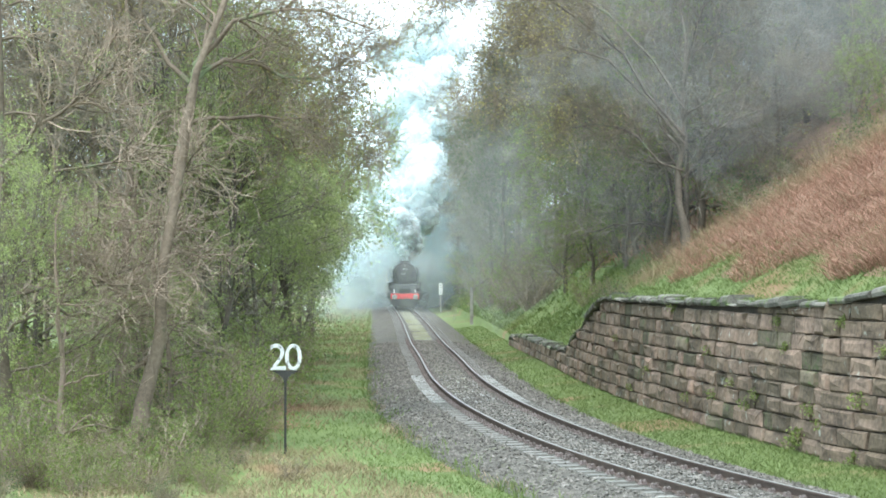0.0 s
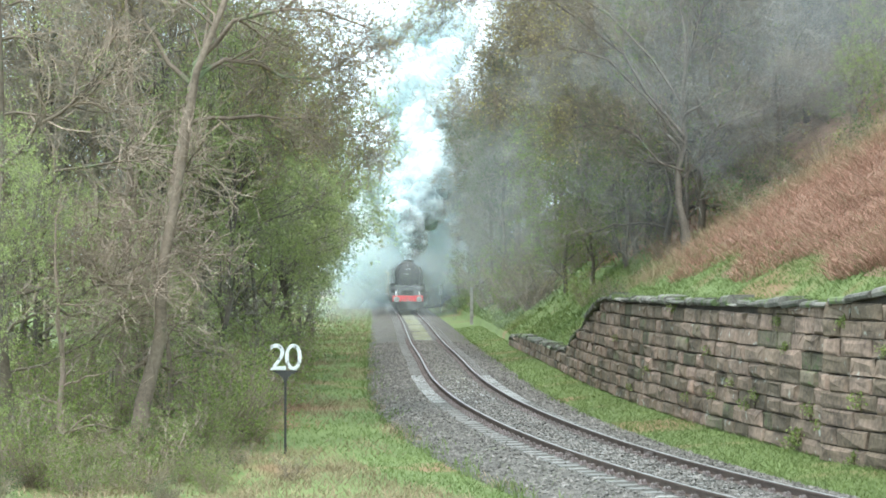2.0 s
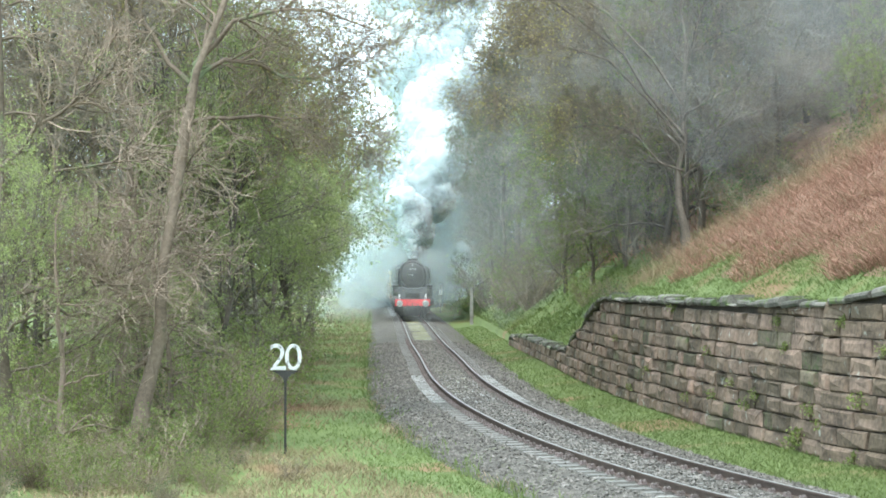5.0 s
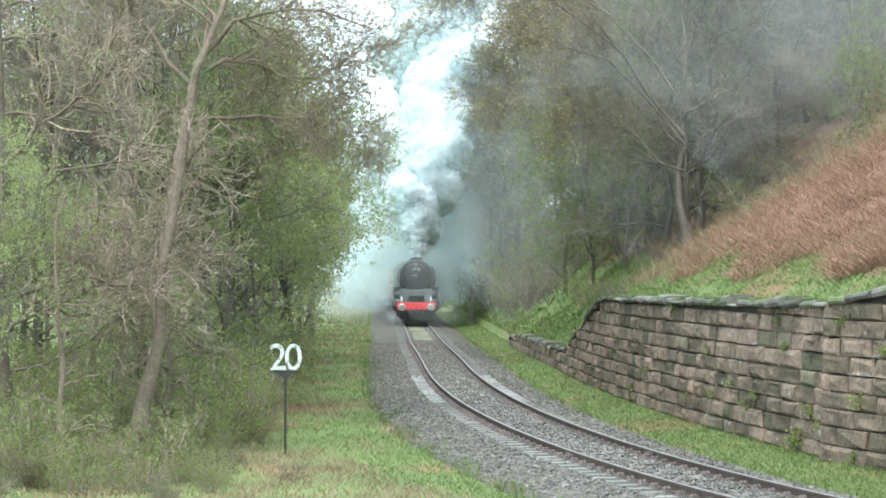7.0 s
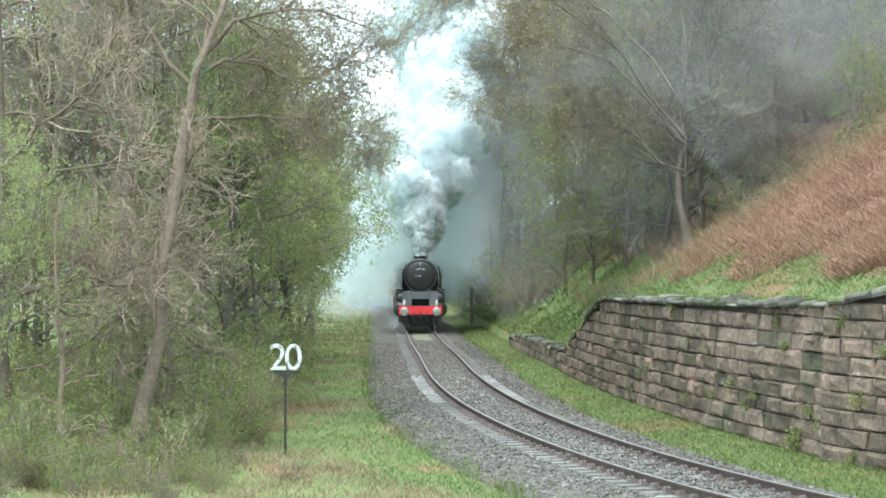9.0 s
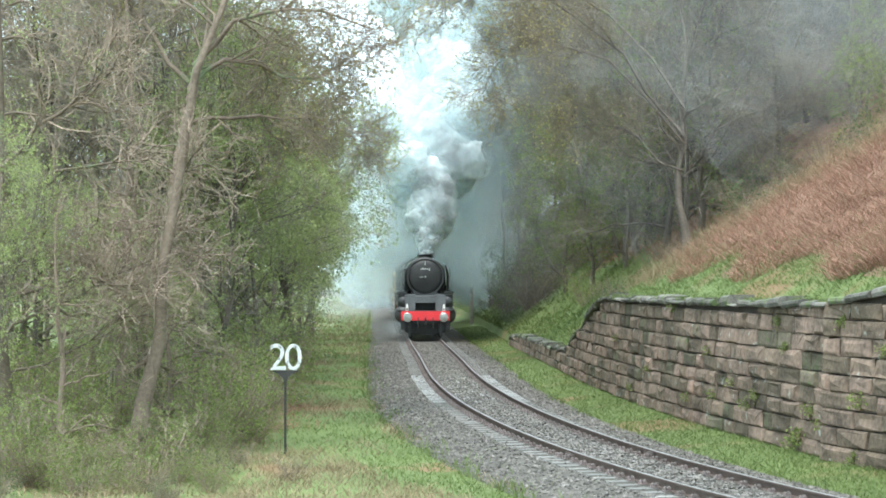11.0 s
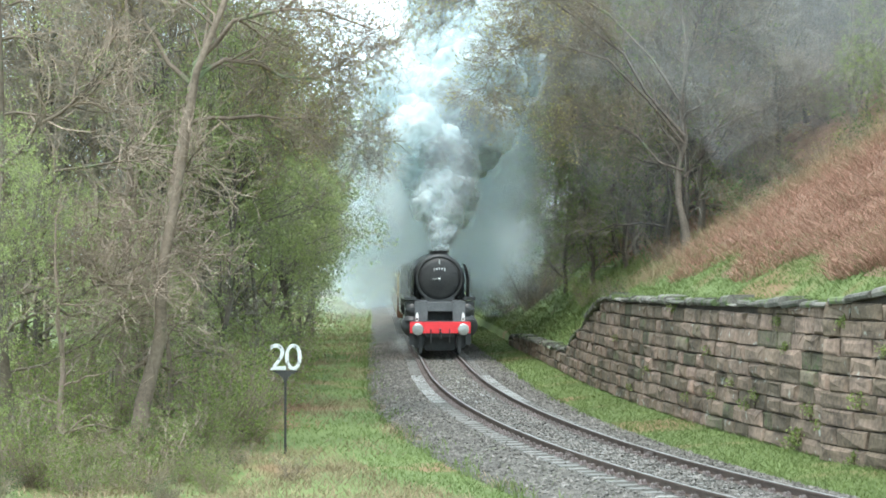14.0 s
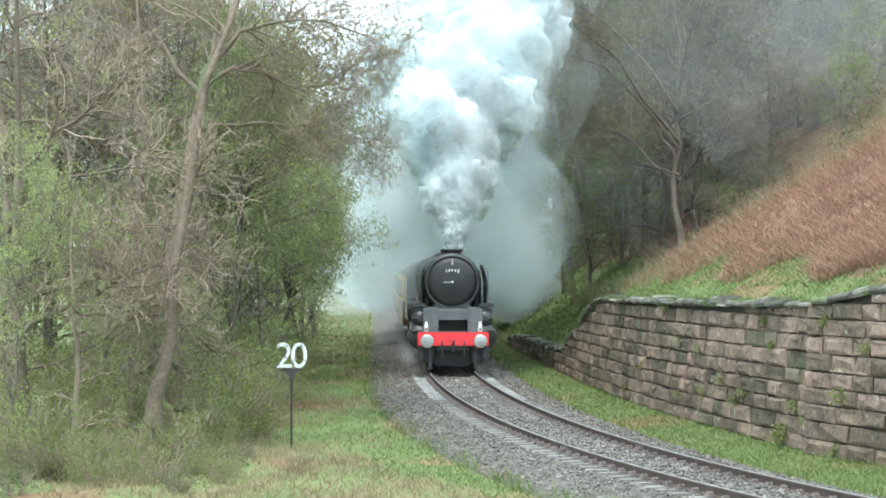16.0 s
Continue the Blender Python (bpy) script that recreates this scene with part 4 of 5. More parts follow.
def build_locomotive():
    loco = new("steam_locomotive")
    wheels = []
    # frames, running plate and front end; y points to the front buffers at 0
    part("frame", boxed(-0.55, 0.55, -13.0, -0.63, 0.75, 1.30, bevel=0.02), BLACK, loco)
    beam = part("buffer_beam", boxed(-1.16, 1.16, -0.62, -0.50, 0.90, 1.34, bevel=0.012), RED, loco, "bright red buffer beam")
    for sx in (-1, 1):
        bm = turned(bmesh.new(), [(-0.50, 0.13), (-0.48, 0.13), (-0.46, 0.105), (-0.18, 0.10), (-0.16, 0.075), (-0.05, 0.075)], "y", (0.865 * sx, 0, 1.06), 24)
        buf = part("buffer", bm, RED, loco)
        part("buffer_head", turned(bmesh.new(), [(-0.06, 0.08), (-0.045, 0.215), (-0.02, 0.22), (0.0, 0.19), (0.012, 0.05)], "y", (0.865 * sx, 0, 1.06), 28), STEEL, buf, "polished steel buffer face")
        lamp = part("lamp", boxed(0.88 * sx - 0.06, 0.88 * sx + 0.06, -0.68, -0.55, 1.36, 1.55, bevel=0.012), WHITE, loco, "white headlamp")
        part("lamp_lid", turned(bmesh.new(), [(1.548, 0.06), (1.62, 0.045), (1.69, 0.018)], "z", (0.88 * sx, -0.605, 0), 16), WHITE, lamp)
        part("lamp_lens", turned(bmesh.new(), [(-0.555, 0.042), (-0.535, 0.038), (-0.53, 0.02)], "y", (0.88 * sx, 0, 1.44), 16), GLASS, lamp)
        part("lamp_bracket", boxed(0.88 * sx - 0.02, 0.88 * sx + 0.02, -0.61, -0.585, 1.33, 1.37), BLACK, lamp)
        # sloping front casing beside the opening below the smokebox
        bm = prism(bmesh.new(), [(-0.62, 1.345), (-0.80, 2.10), (-1.55, 2.16), (-1.55, 1.345)], sx * 0.48, sx * 0.97)
        part("front_casing", bm, GREY, loco, "dull grey front casing plate")
        # cylinder with its covers
        cyl = part("cylinder", turned(bmesh.new(), [(-2.35, 0.40), (-2.33, 0.44), (-1.10, 0.44), (-1.06, 0.40), (-1.0, 0.16), (-0.92, 0.10)], "y", (sx * 1.03, 0, 1.18), 28), BLACK, loco, smooth=True)
        part("valve_chest", turned(bmesh.new(), [(-2.4, 0.22), (-2.38, 0.25), (-1.05, 0.25), (-1.02, 0.21), (-0.95, 0.08)], "y", (sx * 1.06, 0, 1.78), 24), BLACK, cyl, smooth=True)
        part("cylinder_cladding", boxed(sx * 0.9, sx * 1.33, -2.3, -1.1, 1.2, 2.12, bevel=0.05), BLACK, cyl)
        part("front_step", boxed(sx * 0.98, sx * 1.34, -1.25, -0.95, 1.36, 1.41, bevel=0.01), GREY, loco)
        part("front_step", boxed(sx * 0.98, sx * 1.34, -1.25, -0.95, 1.78, 1.83, bevel=0.01), GREY, loco)
        part("running_plate", boxed(sx * 0.90, sx * 1.36, -12.0, -1.0, 2.16, 2.28, bevel=0.015), BLACK, loco)
        bm = prism(bmesh.new(), [(-0.95, 2.26), (-0.95, 3.0), (-1.0, 3.3), (-1.25, 3.52), (-3.4, 3.56), (-3.4, 3.0), (-3.4, 2.26)], sx * 1.12, sx * 1.145)
        for v in bm.verts:
            v.co.x -= sx * 0.28 * max(0.0, v.co.z - 3.0) ** 1.3
        defl = part("smoke_deflector", bm, BLACK, loco, "black smoke deflector plate")
        part("deflector_stay", boxed(sx * 0.86, sx * 1.11, -2.2, -2.15, 3.3, 3.34), BLACK, defl)
        part("deflector_handrail", turned(bmesh.new(), [(2.6, 0.014), (3.4, 0.014)], "z", (sx * 1.165, -1.1, 0), 8), GREY, defl)
        part("steam_pipe", turned(bmesh.new(), [(1.9, 0.16), (2.75, 0.17)], "z", (sx * 0.82, -2.0, 0), 16), BLACK, loco)
        part("footstep_plate", boxed(sx * 0.98, sx * 1.18, -0.72, -0.66, 0.45, 0.9), BLACK, loco)
        # added black block that fills the dark space under the beam
        part("frame_extension", boxed(sx * 0.605, sx * 0.98, -1.3, -0.85, 0.32, 0.9, bevel=0.04), SMOKEBOX, loco)
        part("guard_iron", boxed(sx * 0.70, sx * 0.80, -0.85, -0.78, 0.12, 0.9, bevel=0.01), BLACK, loco)
        part("vacuum_hose", turned(bmesh.new(), [(0.55, 0.022), (0.95, 0.026), (1.05, 0.022)], "z", (sx * 0.36, -0.47, 0), 10), BLACK, loco)
        part("connecting_rod", boxed(sx * 0.93, sx * 0.99, -6.2, -2.4, 0.80, 0.93, bevel=0.01), STEEL, loco)
        part("coupling_rod", boxed(sx * 0.86, sx * 0.92, -10.7, -4.0, 0.50, 0.62, bevel=0.01), STEEL, loco)
        part("splasher_casing", boxed(sx * 0.58, sx * 0.62, -11.2, -3.8, 1.3, 1.75, bevel=0.01), BLACK, loco)
    part("footplate", boxed(-1.12, 1.12, -1.5, -0.56, 1.335, 1.365, bevel=0.008), GREY, loco)
    part("front_apron", prism(bmesh.new(), [(-0.74, 1.74), (-0.80, 2.04), (-1.44, 2.10), (-1.44, 1.80)], -0.478, 0.478), GREY, loco, "dull grey apron under the smokebox")
    part("opening_back", boxed(-0.45, 0.45, -1.4, -1.3, 1.36, 1.95), SMOKEBOX, loco)
    part("pony_truck", boxed(-0.60, 0.60, -2.7, -1.1, 0.22, 0.92, bevel=0.05), SMOKEBOX, loco)
    part("saddle", boxed(-0.6, 0.6, -2.8, -1.45, 1.3, 2.35, bevel=0.03), BLACK, loco)
    hook = part("drawhook", boxed(-0.035, 0.035, -0.50, -0.22, 0.98, 1.08, bevel=0.01), BLACK, loco)
    for k in range(3):
        part("chain_link", turned(bmesh.new(), [(0.70 + 0.09 * k, 0.045), (0.78 + 0.09 * k, 0.05)], "z", (0, -0.3 + 0.01 * k, 0), 10), BLACK, hook)
    # smokebox, boiler
    part("smokebox", turned(bmesh.new(), [(-3.6, 0.97), (-1.64, 0.97), (-1.56, 0.955), (-1.52, 0.93)], "y", (0, 0, 2.97), 56), SMOKEBOX, loco, smooth=True)
    part("smokebox_ring", turned(bmesh.new(), [(-1.53, 0.94), (-1.47, 0.935), (-1.45, 0.86), (-1.47, 0.815), (-1.53, 0.81)], "y", (0, 0, 2.97), 56, False), BLACK, loco, smooth=True)
    door = part("smokebox_door", turned(bmesh.new(), [(-1.50, 0.81), (-1.44, 0.795), (-1.40, 0.66), (-1.35, 0.44), (-1.325, 0.2), (-1.32, 0.03)], "y", (0, 0, 2.97), 48), SMOKEBOX, loco, "dished black smokebox door", smooth=True)
    part("door_dart", turned(bmesh.new(), [(-1.34, 0.05), (-1.25, 0.04), (-1.23, 0.015)], "y", (0, 0, 2.97), 12), STEEL, door)
    part("door_handle", boxed(0.02, 0.3, -1.275, -1.255, 2.955, 2.985), STEEL, door)
    plate = part("number_plate", boxed(-0.30, 0.30, -1.37, -1.35, 3.26, 3.44, bevel=0.006), SMOKEBOX, door)
    for k in range(5):
        part("numeral_bar", boxed(-0.225 + 0.1 * k, -0.175 + 0.1 * k, -1.352, -1.342, 3.28, 3.40), WORN_WHITE, plate, "plain white bar in place of a numeral")
    part("shed_plate", turned(bmesh.new(), [(-1.44, 0.07), (-1.42, 0.065)], "y", (0, 0, 2.42), 16), STEEL, door)
    part("lamp_iron", boxed(-0.025, 0.025, -1.42, -1.38, 3.50, 3.72), STEEL, door)
    part("door_hinge", boxed(-0.68, -0.1, -1.40, -1.37, 3.16, 3.22, bevel=0.01), SMOKEBOX, door)
    part("door_hinge", boxed(-0.68, -0.1, -1.40, -1.37, 2.70, 2.76, bevel=0.01), SMOKEBOX, door)
    bm = turned(bmesh.new(), [(-9.2, 1.04), (-6.5, 0.98), (-3.6, 0.93)], "y", (0, 0, 2.97), 48)
    boiler = part("boiler", bm, BLACK, loco, smooth=True)
    for y in (-3.7, -5.0, -6.3, -7.6, -9.0):
        part("boiler_band", turned(bmesh.new(), [(y - 0.03, 1.05 - 0.02 * (y + 9.2)), (y + 0.03, 1.05 - 0.02 * (y + 9.2))], "y", (0, 0, 2.97), 48, False), BLACK, boiler)
    part("firebox", turned(bmesh.new(), [(-11.2, 1.02), (-11.15, 1.08), (-9.0, 1.07)], "y", (0, 0, 2.86), 40), BLACK, loco, smooth=True)
    part("firebox_side", boxed(-1.0, 1.0, -11.2, -9.0, 1.4, 2.8, bevel=0.05), BLACK, loco)
    chim = part("chimney", turned(bmesh.new(), [(3.84, 0.44), (3.90, 0.37), (3.96, 0.34), (4.01, 0.35), (4.04, 0.40), (4.07, 0.39), (4.07, 0.27), (3.9, 0.25)], "z", (0, -2.55, 0), 32, False), SMOKEBOX, loco, smooth=True)
    for v in chim.data.vertices:
        v.co.y = -2.55 + (v.co.y + 2.55) * 1.35
    part("dome", turned(bmesh.new(), [(3.7, 0.45), (3.88, 0.42), (3.97, 0.33), (4.0, 0.15)], "z", (0, -5.9, 0), 28), BLACK, loco, smooth=True)
    part("safety_valve", turned(bmesh.new(), [(3.85, 0.1), (4.02, 0.09)], "z", (0.15, -9.6, 0), 14), BLACK, loco)
    part("safety_valve", turned(bmesh.new(), [(3.85, 0.1), (4.02, 0.09)], "z", (-0.15, -9.6, 0), 14), BLACK, loco)
    part("handrail", turned(bmesh.new(), [(-9.0, 0.018), (-1.6, 0.018)], "y", (-1.02, 0, 3.32), 8), GREY, loco)
    part("handrail", turned(bmesh.new(), [(-9.0, 0.018), (-1.6, 0.018)], "y", (1.02, 0, 3.32), 8), GREY, loco)
    # cab
    cab = part("cab", boxed(-1.34, 1.34, -13.0, -11.0, 1.55, 3.05, bevel=0.04), BLACK, loco)
    bm = bmesh.new()
    arc = [(1.36 * math.cos(w), 3.05 + 0.86 * math.sin(w)) for w in np.linspace(0, math.pi, 15)]
    a = [bm.verts.new((x, -13.3, z)) for x, z in arc]
    b = [bm.verts.new((x, -10.95, z)) for x, z in arc]
    bm.faces.new(a), bm.faces.new(b)
    for k in range(len(a)):
        j = (k + 1) % len(a)
        bm.faces.new((a[k], a[j], b[j], b[k]))
    part("cab_roof", bm, BLACK, cab)
    for sx in (-1, 1):
        part("cab_window", boxed(sx * 1.07, sx * 1.27, -11.02, -10.985, 2.5, 2.95), GLASS, cab)
        part("side_window", boxed(sx * 1.335, sx * 1.352, -12.6, -11.5, 2.4, 2.95), GLASS, cab)
    # wheels
    for sx in (-1, 1):
        wheels.append((wheel("pony_wheel", 0.457, 0.13, 10, loco, sx * 0.72, -1.95), 0.457))
        for k in range(5):
            wheels.append((wheel("driving_wheel", 0.762, 0.14, 15, loco, sx * 0.72, -4.05 - 1.63 * k), 0.762))
    return tagged(loco, "black heavy steam locomotive with a red buffer beam", "locomotive"), wheels


LOCO, LOCO_WHEELS = build_locomotive()


def build_tender():
    t = new("tender")
    part("tank", boxed(-1.28, 1.28, -6.9, -0.4, 1.35, 3.05, bevel=0.08), BLACK, t)
    bm = prism(bmesh.new(), [(-4.2, 3.0), (-3.9, 3.55), (-0.8, 3.65), (-0.6, 3.0)], -1.0, 1.0)
    part("coal_bunker", bm, BLACK, t)
    rng = np.random.default_rng(8)
    bm = bmesh.new()
    for k in range(70):
        p = Vector((rng.uniform(-0.8, 0.8), rng.uniform(-3.8, -1.0), 3.6 + rng.uniform(0, 0.12)))
        bmesh.ops.create_icosphere(bm, subdivisions=1, radius=rng.uniform(0.08, 0.17), matrix=Matrix.Translation(p))
    tagged(part("coal", bm, SMOKEBOX, t), kind="stuff")
    part("frame", boxed(-1.1, 1.1, -7.0, -0.2, 0.75, 1.35, bevel=0.02), BLACK, t)
    ws = []
    for sx in (-1, 1):
        for y in (-1.5, -3.6, -5.7):
            ws.append((wheel("tender_wheel", 0.495, 0.13, 10, t, sx * 0.72, y), 0.495))
    return tagged(t, "black locomotive tender loaded with coal", "tender"), ws


TENDER, TENDER_WHEELS = build_tender()


def build_coach():
    c = new("railway_coach")
    L = 19.6
    body = part("lower_body", boxed(-1.36, 1.36, -L, 0, 1.05, 2.05, bevel=0.03), BROWN, c, "brown lower panels")
    part("upper_body", boxed(-1.36, 1.36, -L, 0, 2.055, 3.2, bevel=0.03), CREAM, c, "cream upper panels")
    bm = bmesh.new()
    arc = [(1.38 * math.cos(w), 3.2 + 0.62 * math.sin(w)) for w in np.linspace(0, math.pi, 17)]
    a = [bm.verts.new((x, -L, z)) for x, z in arc]
    b = [bm.verts.new((x, 0.0, z)) for x, z in arc]
    bm.faces.new(a), bm.faces.new(b)
    for k in range(len(a)):
        j = (k + 1) % len(a)
        bm.faces.new((a[k], a[j], b[j], b[k]))
    part("roof", bm, ROOF, c, "rounded grey roof")
    part("gangway", boxed(-0.5, 0.5, -0.02, 0.35, 1.2, 3.25, bevel=0.05), SMOKEBOX, c)
    part("underframe", boxed(-1.15, 1.15, -L + 0.3, -0.3, 0.75, 1.05, bevel=0.02), BLACK, c)
    for sx in (-1, 1):
        for k in range(9):
            y = -1.5 - 2.05 * k
            w = part("window", boxed(sx * 1.345, sx * 1.372, y - 1.25, y, 2.2, 2.98, bevel=0.004), GLASS, c)
            part("window_frame", boxed(sx * 1.35, sx * 1.378, y - 1.3, y + 0.05, 2.98, 3.03), CREAM, w)
    ws = []
    for y0 in (-2.7, -L + 2.7):
        part("bogie", boxed(-1.05, 1.05, y0 - 1.9, y0 + 1.9, 0.35, 0.7, bevel=0.05), BLACK, c)
        for sx in (-1, 1):
            for dy in (-1.3, 1.3):
                ws.append((wheel("coach_wheel", 0.457, 0.13, 8, c, sx * 0.72, y0 + dy), 0.457))
    return tagged(c, "cream and brown passenger coach behind the locomotive", "coach", group="coaches of the train"), ws


COACH, COACH_WHEELS = build_coach()


# ---- steam ----
def puff_mesh(name, seed, mats, lumps, shells=(1.16, 0.95, 0.72), detail=3):
    """A billow: lumpy shells inside one another, the outer ones thinner, so that it fades towards its edge."""
    bm = bmesh.new()
    for k, size in enumerate(shells):
        made = bmesh.ops.create_icosphere(bm, subdivisions=detail + (k == 1), radius=1.0)["verts"]
        off = Vector((seed * 7.3 + k * 0.35, seed * 3.1, seed * 5.7))
        for v in made:
            p = v.co.copy()
            a = 1 - abs(noise.noise(p * 1.2 + off)) * 1.5
            b = 1 - abs(noise.noise(p * 2.6 + off)) * 1.5
            c = 1 - abs(noise.noise(p * 5.5 + off)) * 1.5
            v.co = p * size * (0.42 + lumps * (0.44 * a + 0.26 * b + 0.13 * c))
        if k == 0:
            outer = len(bm.faces)
    me = bpy.data.meshes.new(name)
    bm.to_mesh(me), bm.free()
    for m in mats:
        me.materials.append(m)
    me.polygons.foreach_set("material_index", np.array([0 if i < outer else len(mats) - 1 for i in range(len(me.polygons))], dtype=np.int32))
    me.polygons.foreach_set("use_smooth", np.ones(len(me.polygons), dtype=bool))
    return me


PLUME = []           # puffs with the rows that move them, in the plume's own space


def build_plume():
    rng = np.random.default_rng(77)
    dense = [puff_mesh("puff", k, [STEAM_THIN, STEAM], 1.0) for k in range(3)]
    grey = [puff_mesh("smoke_puff", 9 + k, [STEAM_THIN, SMOKE], 1.0) for k in range(2)]
    plume = new("steam_plume")
    tagged(plume, "billowing white and grey steam rising from the chimney", "steam")

    def add(me, name, p, r, rise=1.2):
        ob = link(name, me, plume)
        ob.scale = (r, r, r * rng.uniform(0.9, 1.15))
        a = rng.uniform(0, 360, 3)
        w = rng.uniform(-50, 50, 3)
        d = Vector((rng.uniform(-0.3, 0.4), rng.uniform(0.0, 0.8), rise * rng.uniform(0.6, 1.3)))
        rows = []
        for i in range(5):
            f = i / 4
            q = Vector(p) + d * (f - 0.5) * min(1.0, r)
            rows.append((16.0 * f, pose(*q, *(a + w * f))))
        PLUME.append((ob, rows))

    # x to the right, y back over the train, from the front buffers
    # the jet over the chimney
    for k in range(16):
        h = 0.05 + 0.17 * k
        add(grey[k % 2] if k % 2 else dense[k % 3], "smoke_puff", (rng.normal(0, 0.05 + 0.05 * h), 2.6 + 0.3 * h, 4.05 + h), 0.30 + 0.26 * h, 0.3)
    # the rising, widening column, leaning back over the train
    for k in range(64):
        h = 1.0 + 21 * (k / 64) ** 1.3
        w = min(0.22 + 0.52 * (h - 1.0), 2.3)
        x, y = 0.10 * h + rng.normal(0, w * 0.5), 2.6 + 0.85 * h + rng.normal(0, w * 0.7)
        r = (0.45 + 0.26 * min(h - 1.0, 5.0)) * rng.uniform(0.75, 1.2)
        add(dense[k % 3], "puff", (x, y, 4.0 + h + rng.normal(0, 0.4)), r)
        if k % 6 == 1 or (h < 6 and k % 3 == 0):
            add(grey[k % 2], "smoke_puff", (x * 0.5 + 0.4, y - 0.5, 3.6 + h), r * rng.uniform(0.7, 1.0))
    # softer cloud farther back, filling the cutting and drifting over the bank side
    back = [puff_mesh("cloud", 40 + k, [STEAM_SOFT], 1.25, shells=(1.35, 1.15, 0.97, 0.8, 0.6), detail=2) for k in range(3)]
    for k in range(28):
        y = 8 + 46 * (k / 28)
        add(back[k % 3], "cloud", (min(rng.normal(-0.3, 1.4), 1.0 + 0.03 * y), y, 3.6 + 9 * rng.random() ** 1.1 + 0.03 * y), rng.uniform(1.7, 2.8))
    # low on both sides of the coaches
    for k in range(16):
        y = 34 + 24 * rng.random()
        add(back[k % 3], "cloud", ((3.2 if k % 3 else -3.2) + rng.normal(0, 0.6), y, 2.2 + 2.6 * rng.random()), rng.uniform(1.1, 1.8), 0.5)
    # leaks at the cylinders
    leak = puff_mesh("leak", 15, [HAZE], 1.1)
    for k in range(1, 6):
        add(leak, "wisp", (-1.45 - 0.1 * k * rng.random(), 1.6 + 1.5 * k, 0.25 + 0.2 * rng.random()), rng.uniform(0.2, 0.4), 0.1)
    return plume


STEAM_PLUME = build_plume()


def build_steam_and_haze():
    """Steam left hanging in the cutting by the train, and veils added for distance haze."""
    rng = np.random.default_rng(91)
    mats = [puff_mesh("cloud", 20 + k, [STEAM_SHADED], 1.0, detail=2) for k in range(3)]
    steam_haze = new("drifting_mist")
    tagged(steam_haze, "thin white steam hanging in the cutting behind the train, with veils added as distance haze", "steam")
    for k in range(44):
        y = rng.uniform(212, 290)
        ob = link("cloud", mats[k % 3], steam_haze)
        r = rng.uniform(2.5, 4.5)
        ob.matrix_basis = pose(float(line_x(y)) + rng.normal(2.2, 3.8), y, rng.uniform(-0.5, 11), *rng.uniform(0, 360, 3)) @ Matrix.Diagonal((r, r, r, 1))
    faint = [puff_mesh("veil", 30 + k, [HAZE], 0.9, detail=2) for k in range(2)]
    # broad thin shells standing in for distance haze before the steep wood, and a little over the far end of the line
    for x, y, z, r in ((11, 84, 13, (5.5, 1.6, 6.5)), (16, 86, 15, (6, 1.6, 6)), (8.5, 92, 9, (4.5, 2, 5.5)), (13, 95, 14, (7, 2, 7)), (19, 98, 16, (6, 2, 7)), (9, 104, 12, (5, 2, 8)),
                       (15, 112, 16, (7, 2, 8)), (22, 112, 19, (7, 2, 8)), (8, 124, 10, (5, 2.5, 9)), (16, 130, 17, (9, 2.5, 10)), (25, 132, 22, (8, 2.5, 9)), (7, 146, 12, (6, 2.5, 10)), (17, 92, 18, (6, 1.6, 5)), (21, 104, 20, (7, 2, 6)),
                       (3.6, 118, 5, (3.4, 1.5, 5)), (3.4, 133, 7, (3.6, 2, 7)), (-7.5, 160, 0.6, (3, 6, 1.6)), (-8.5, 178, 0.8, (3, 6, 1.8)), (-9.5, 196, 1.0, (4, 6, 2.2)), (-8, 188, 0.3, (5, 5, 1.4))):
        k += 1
        ob = link("veil", faint[k % 2], steam_haze)
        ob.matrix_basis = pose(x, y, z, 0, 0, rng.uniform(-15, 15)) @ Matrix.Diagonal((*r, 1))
    # two more shells over the line, to haze the train while far off
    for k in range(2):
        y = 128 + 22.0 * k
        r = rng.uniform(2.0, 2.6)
        ob = link("veil", faint[k % 2], steam_haze)
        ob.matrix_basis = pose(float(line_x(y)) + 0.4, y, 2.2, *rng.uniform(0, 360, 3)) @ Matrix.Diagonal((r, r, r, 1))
    return steam_haze


STEAM_AND_HAZE = build_steam_and_haze()


# ---- stone wall beside the line ----
def wall_place(s_y, depth, z):
    """A point of the wall: along it by y, into the bank by depth."""
    y = s_y
    x = float(line_x(y) + wall_off(y))
    x2 = float(line_x(y + 0.2) + wall_off(y + 0.2))
    dx, dy = (x2 - x), 0.2
    q = math.hypot(dx, dy)
    return (x + dy / q * depth, y - dx / q * depth, z)


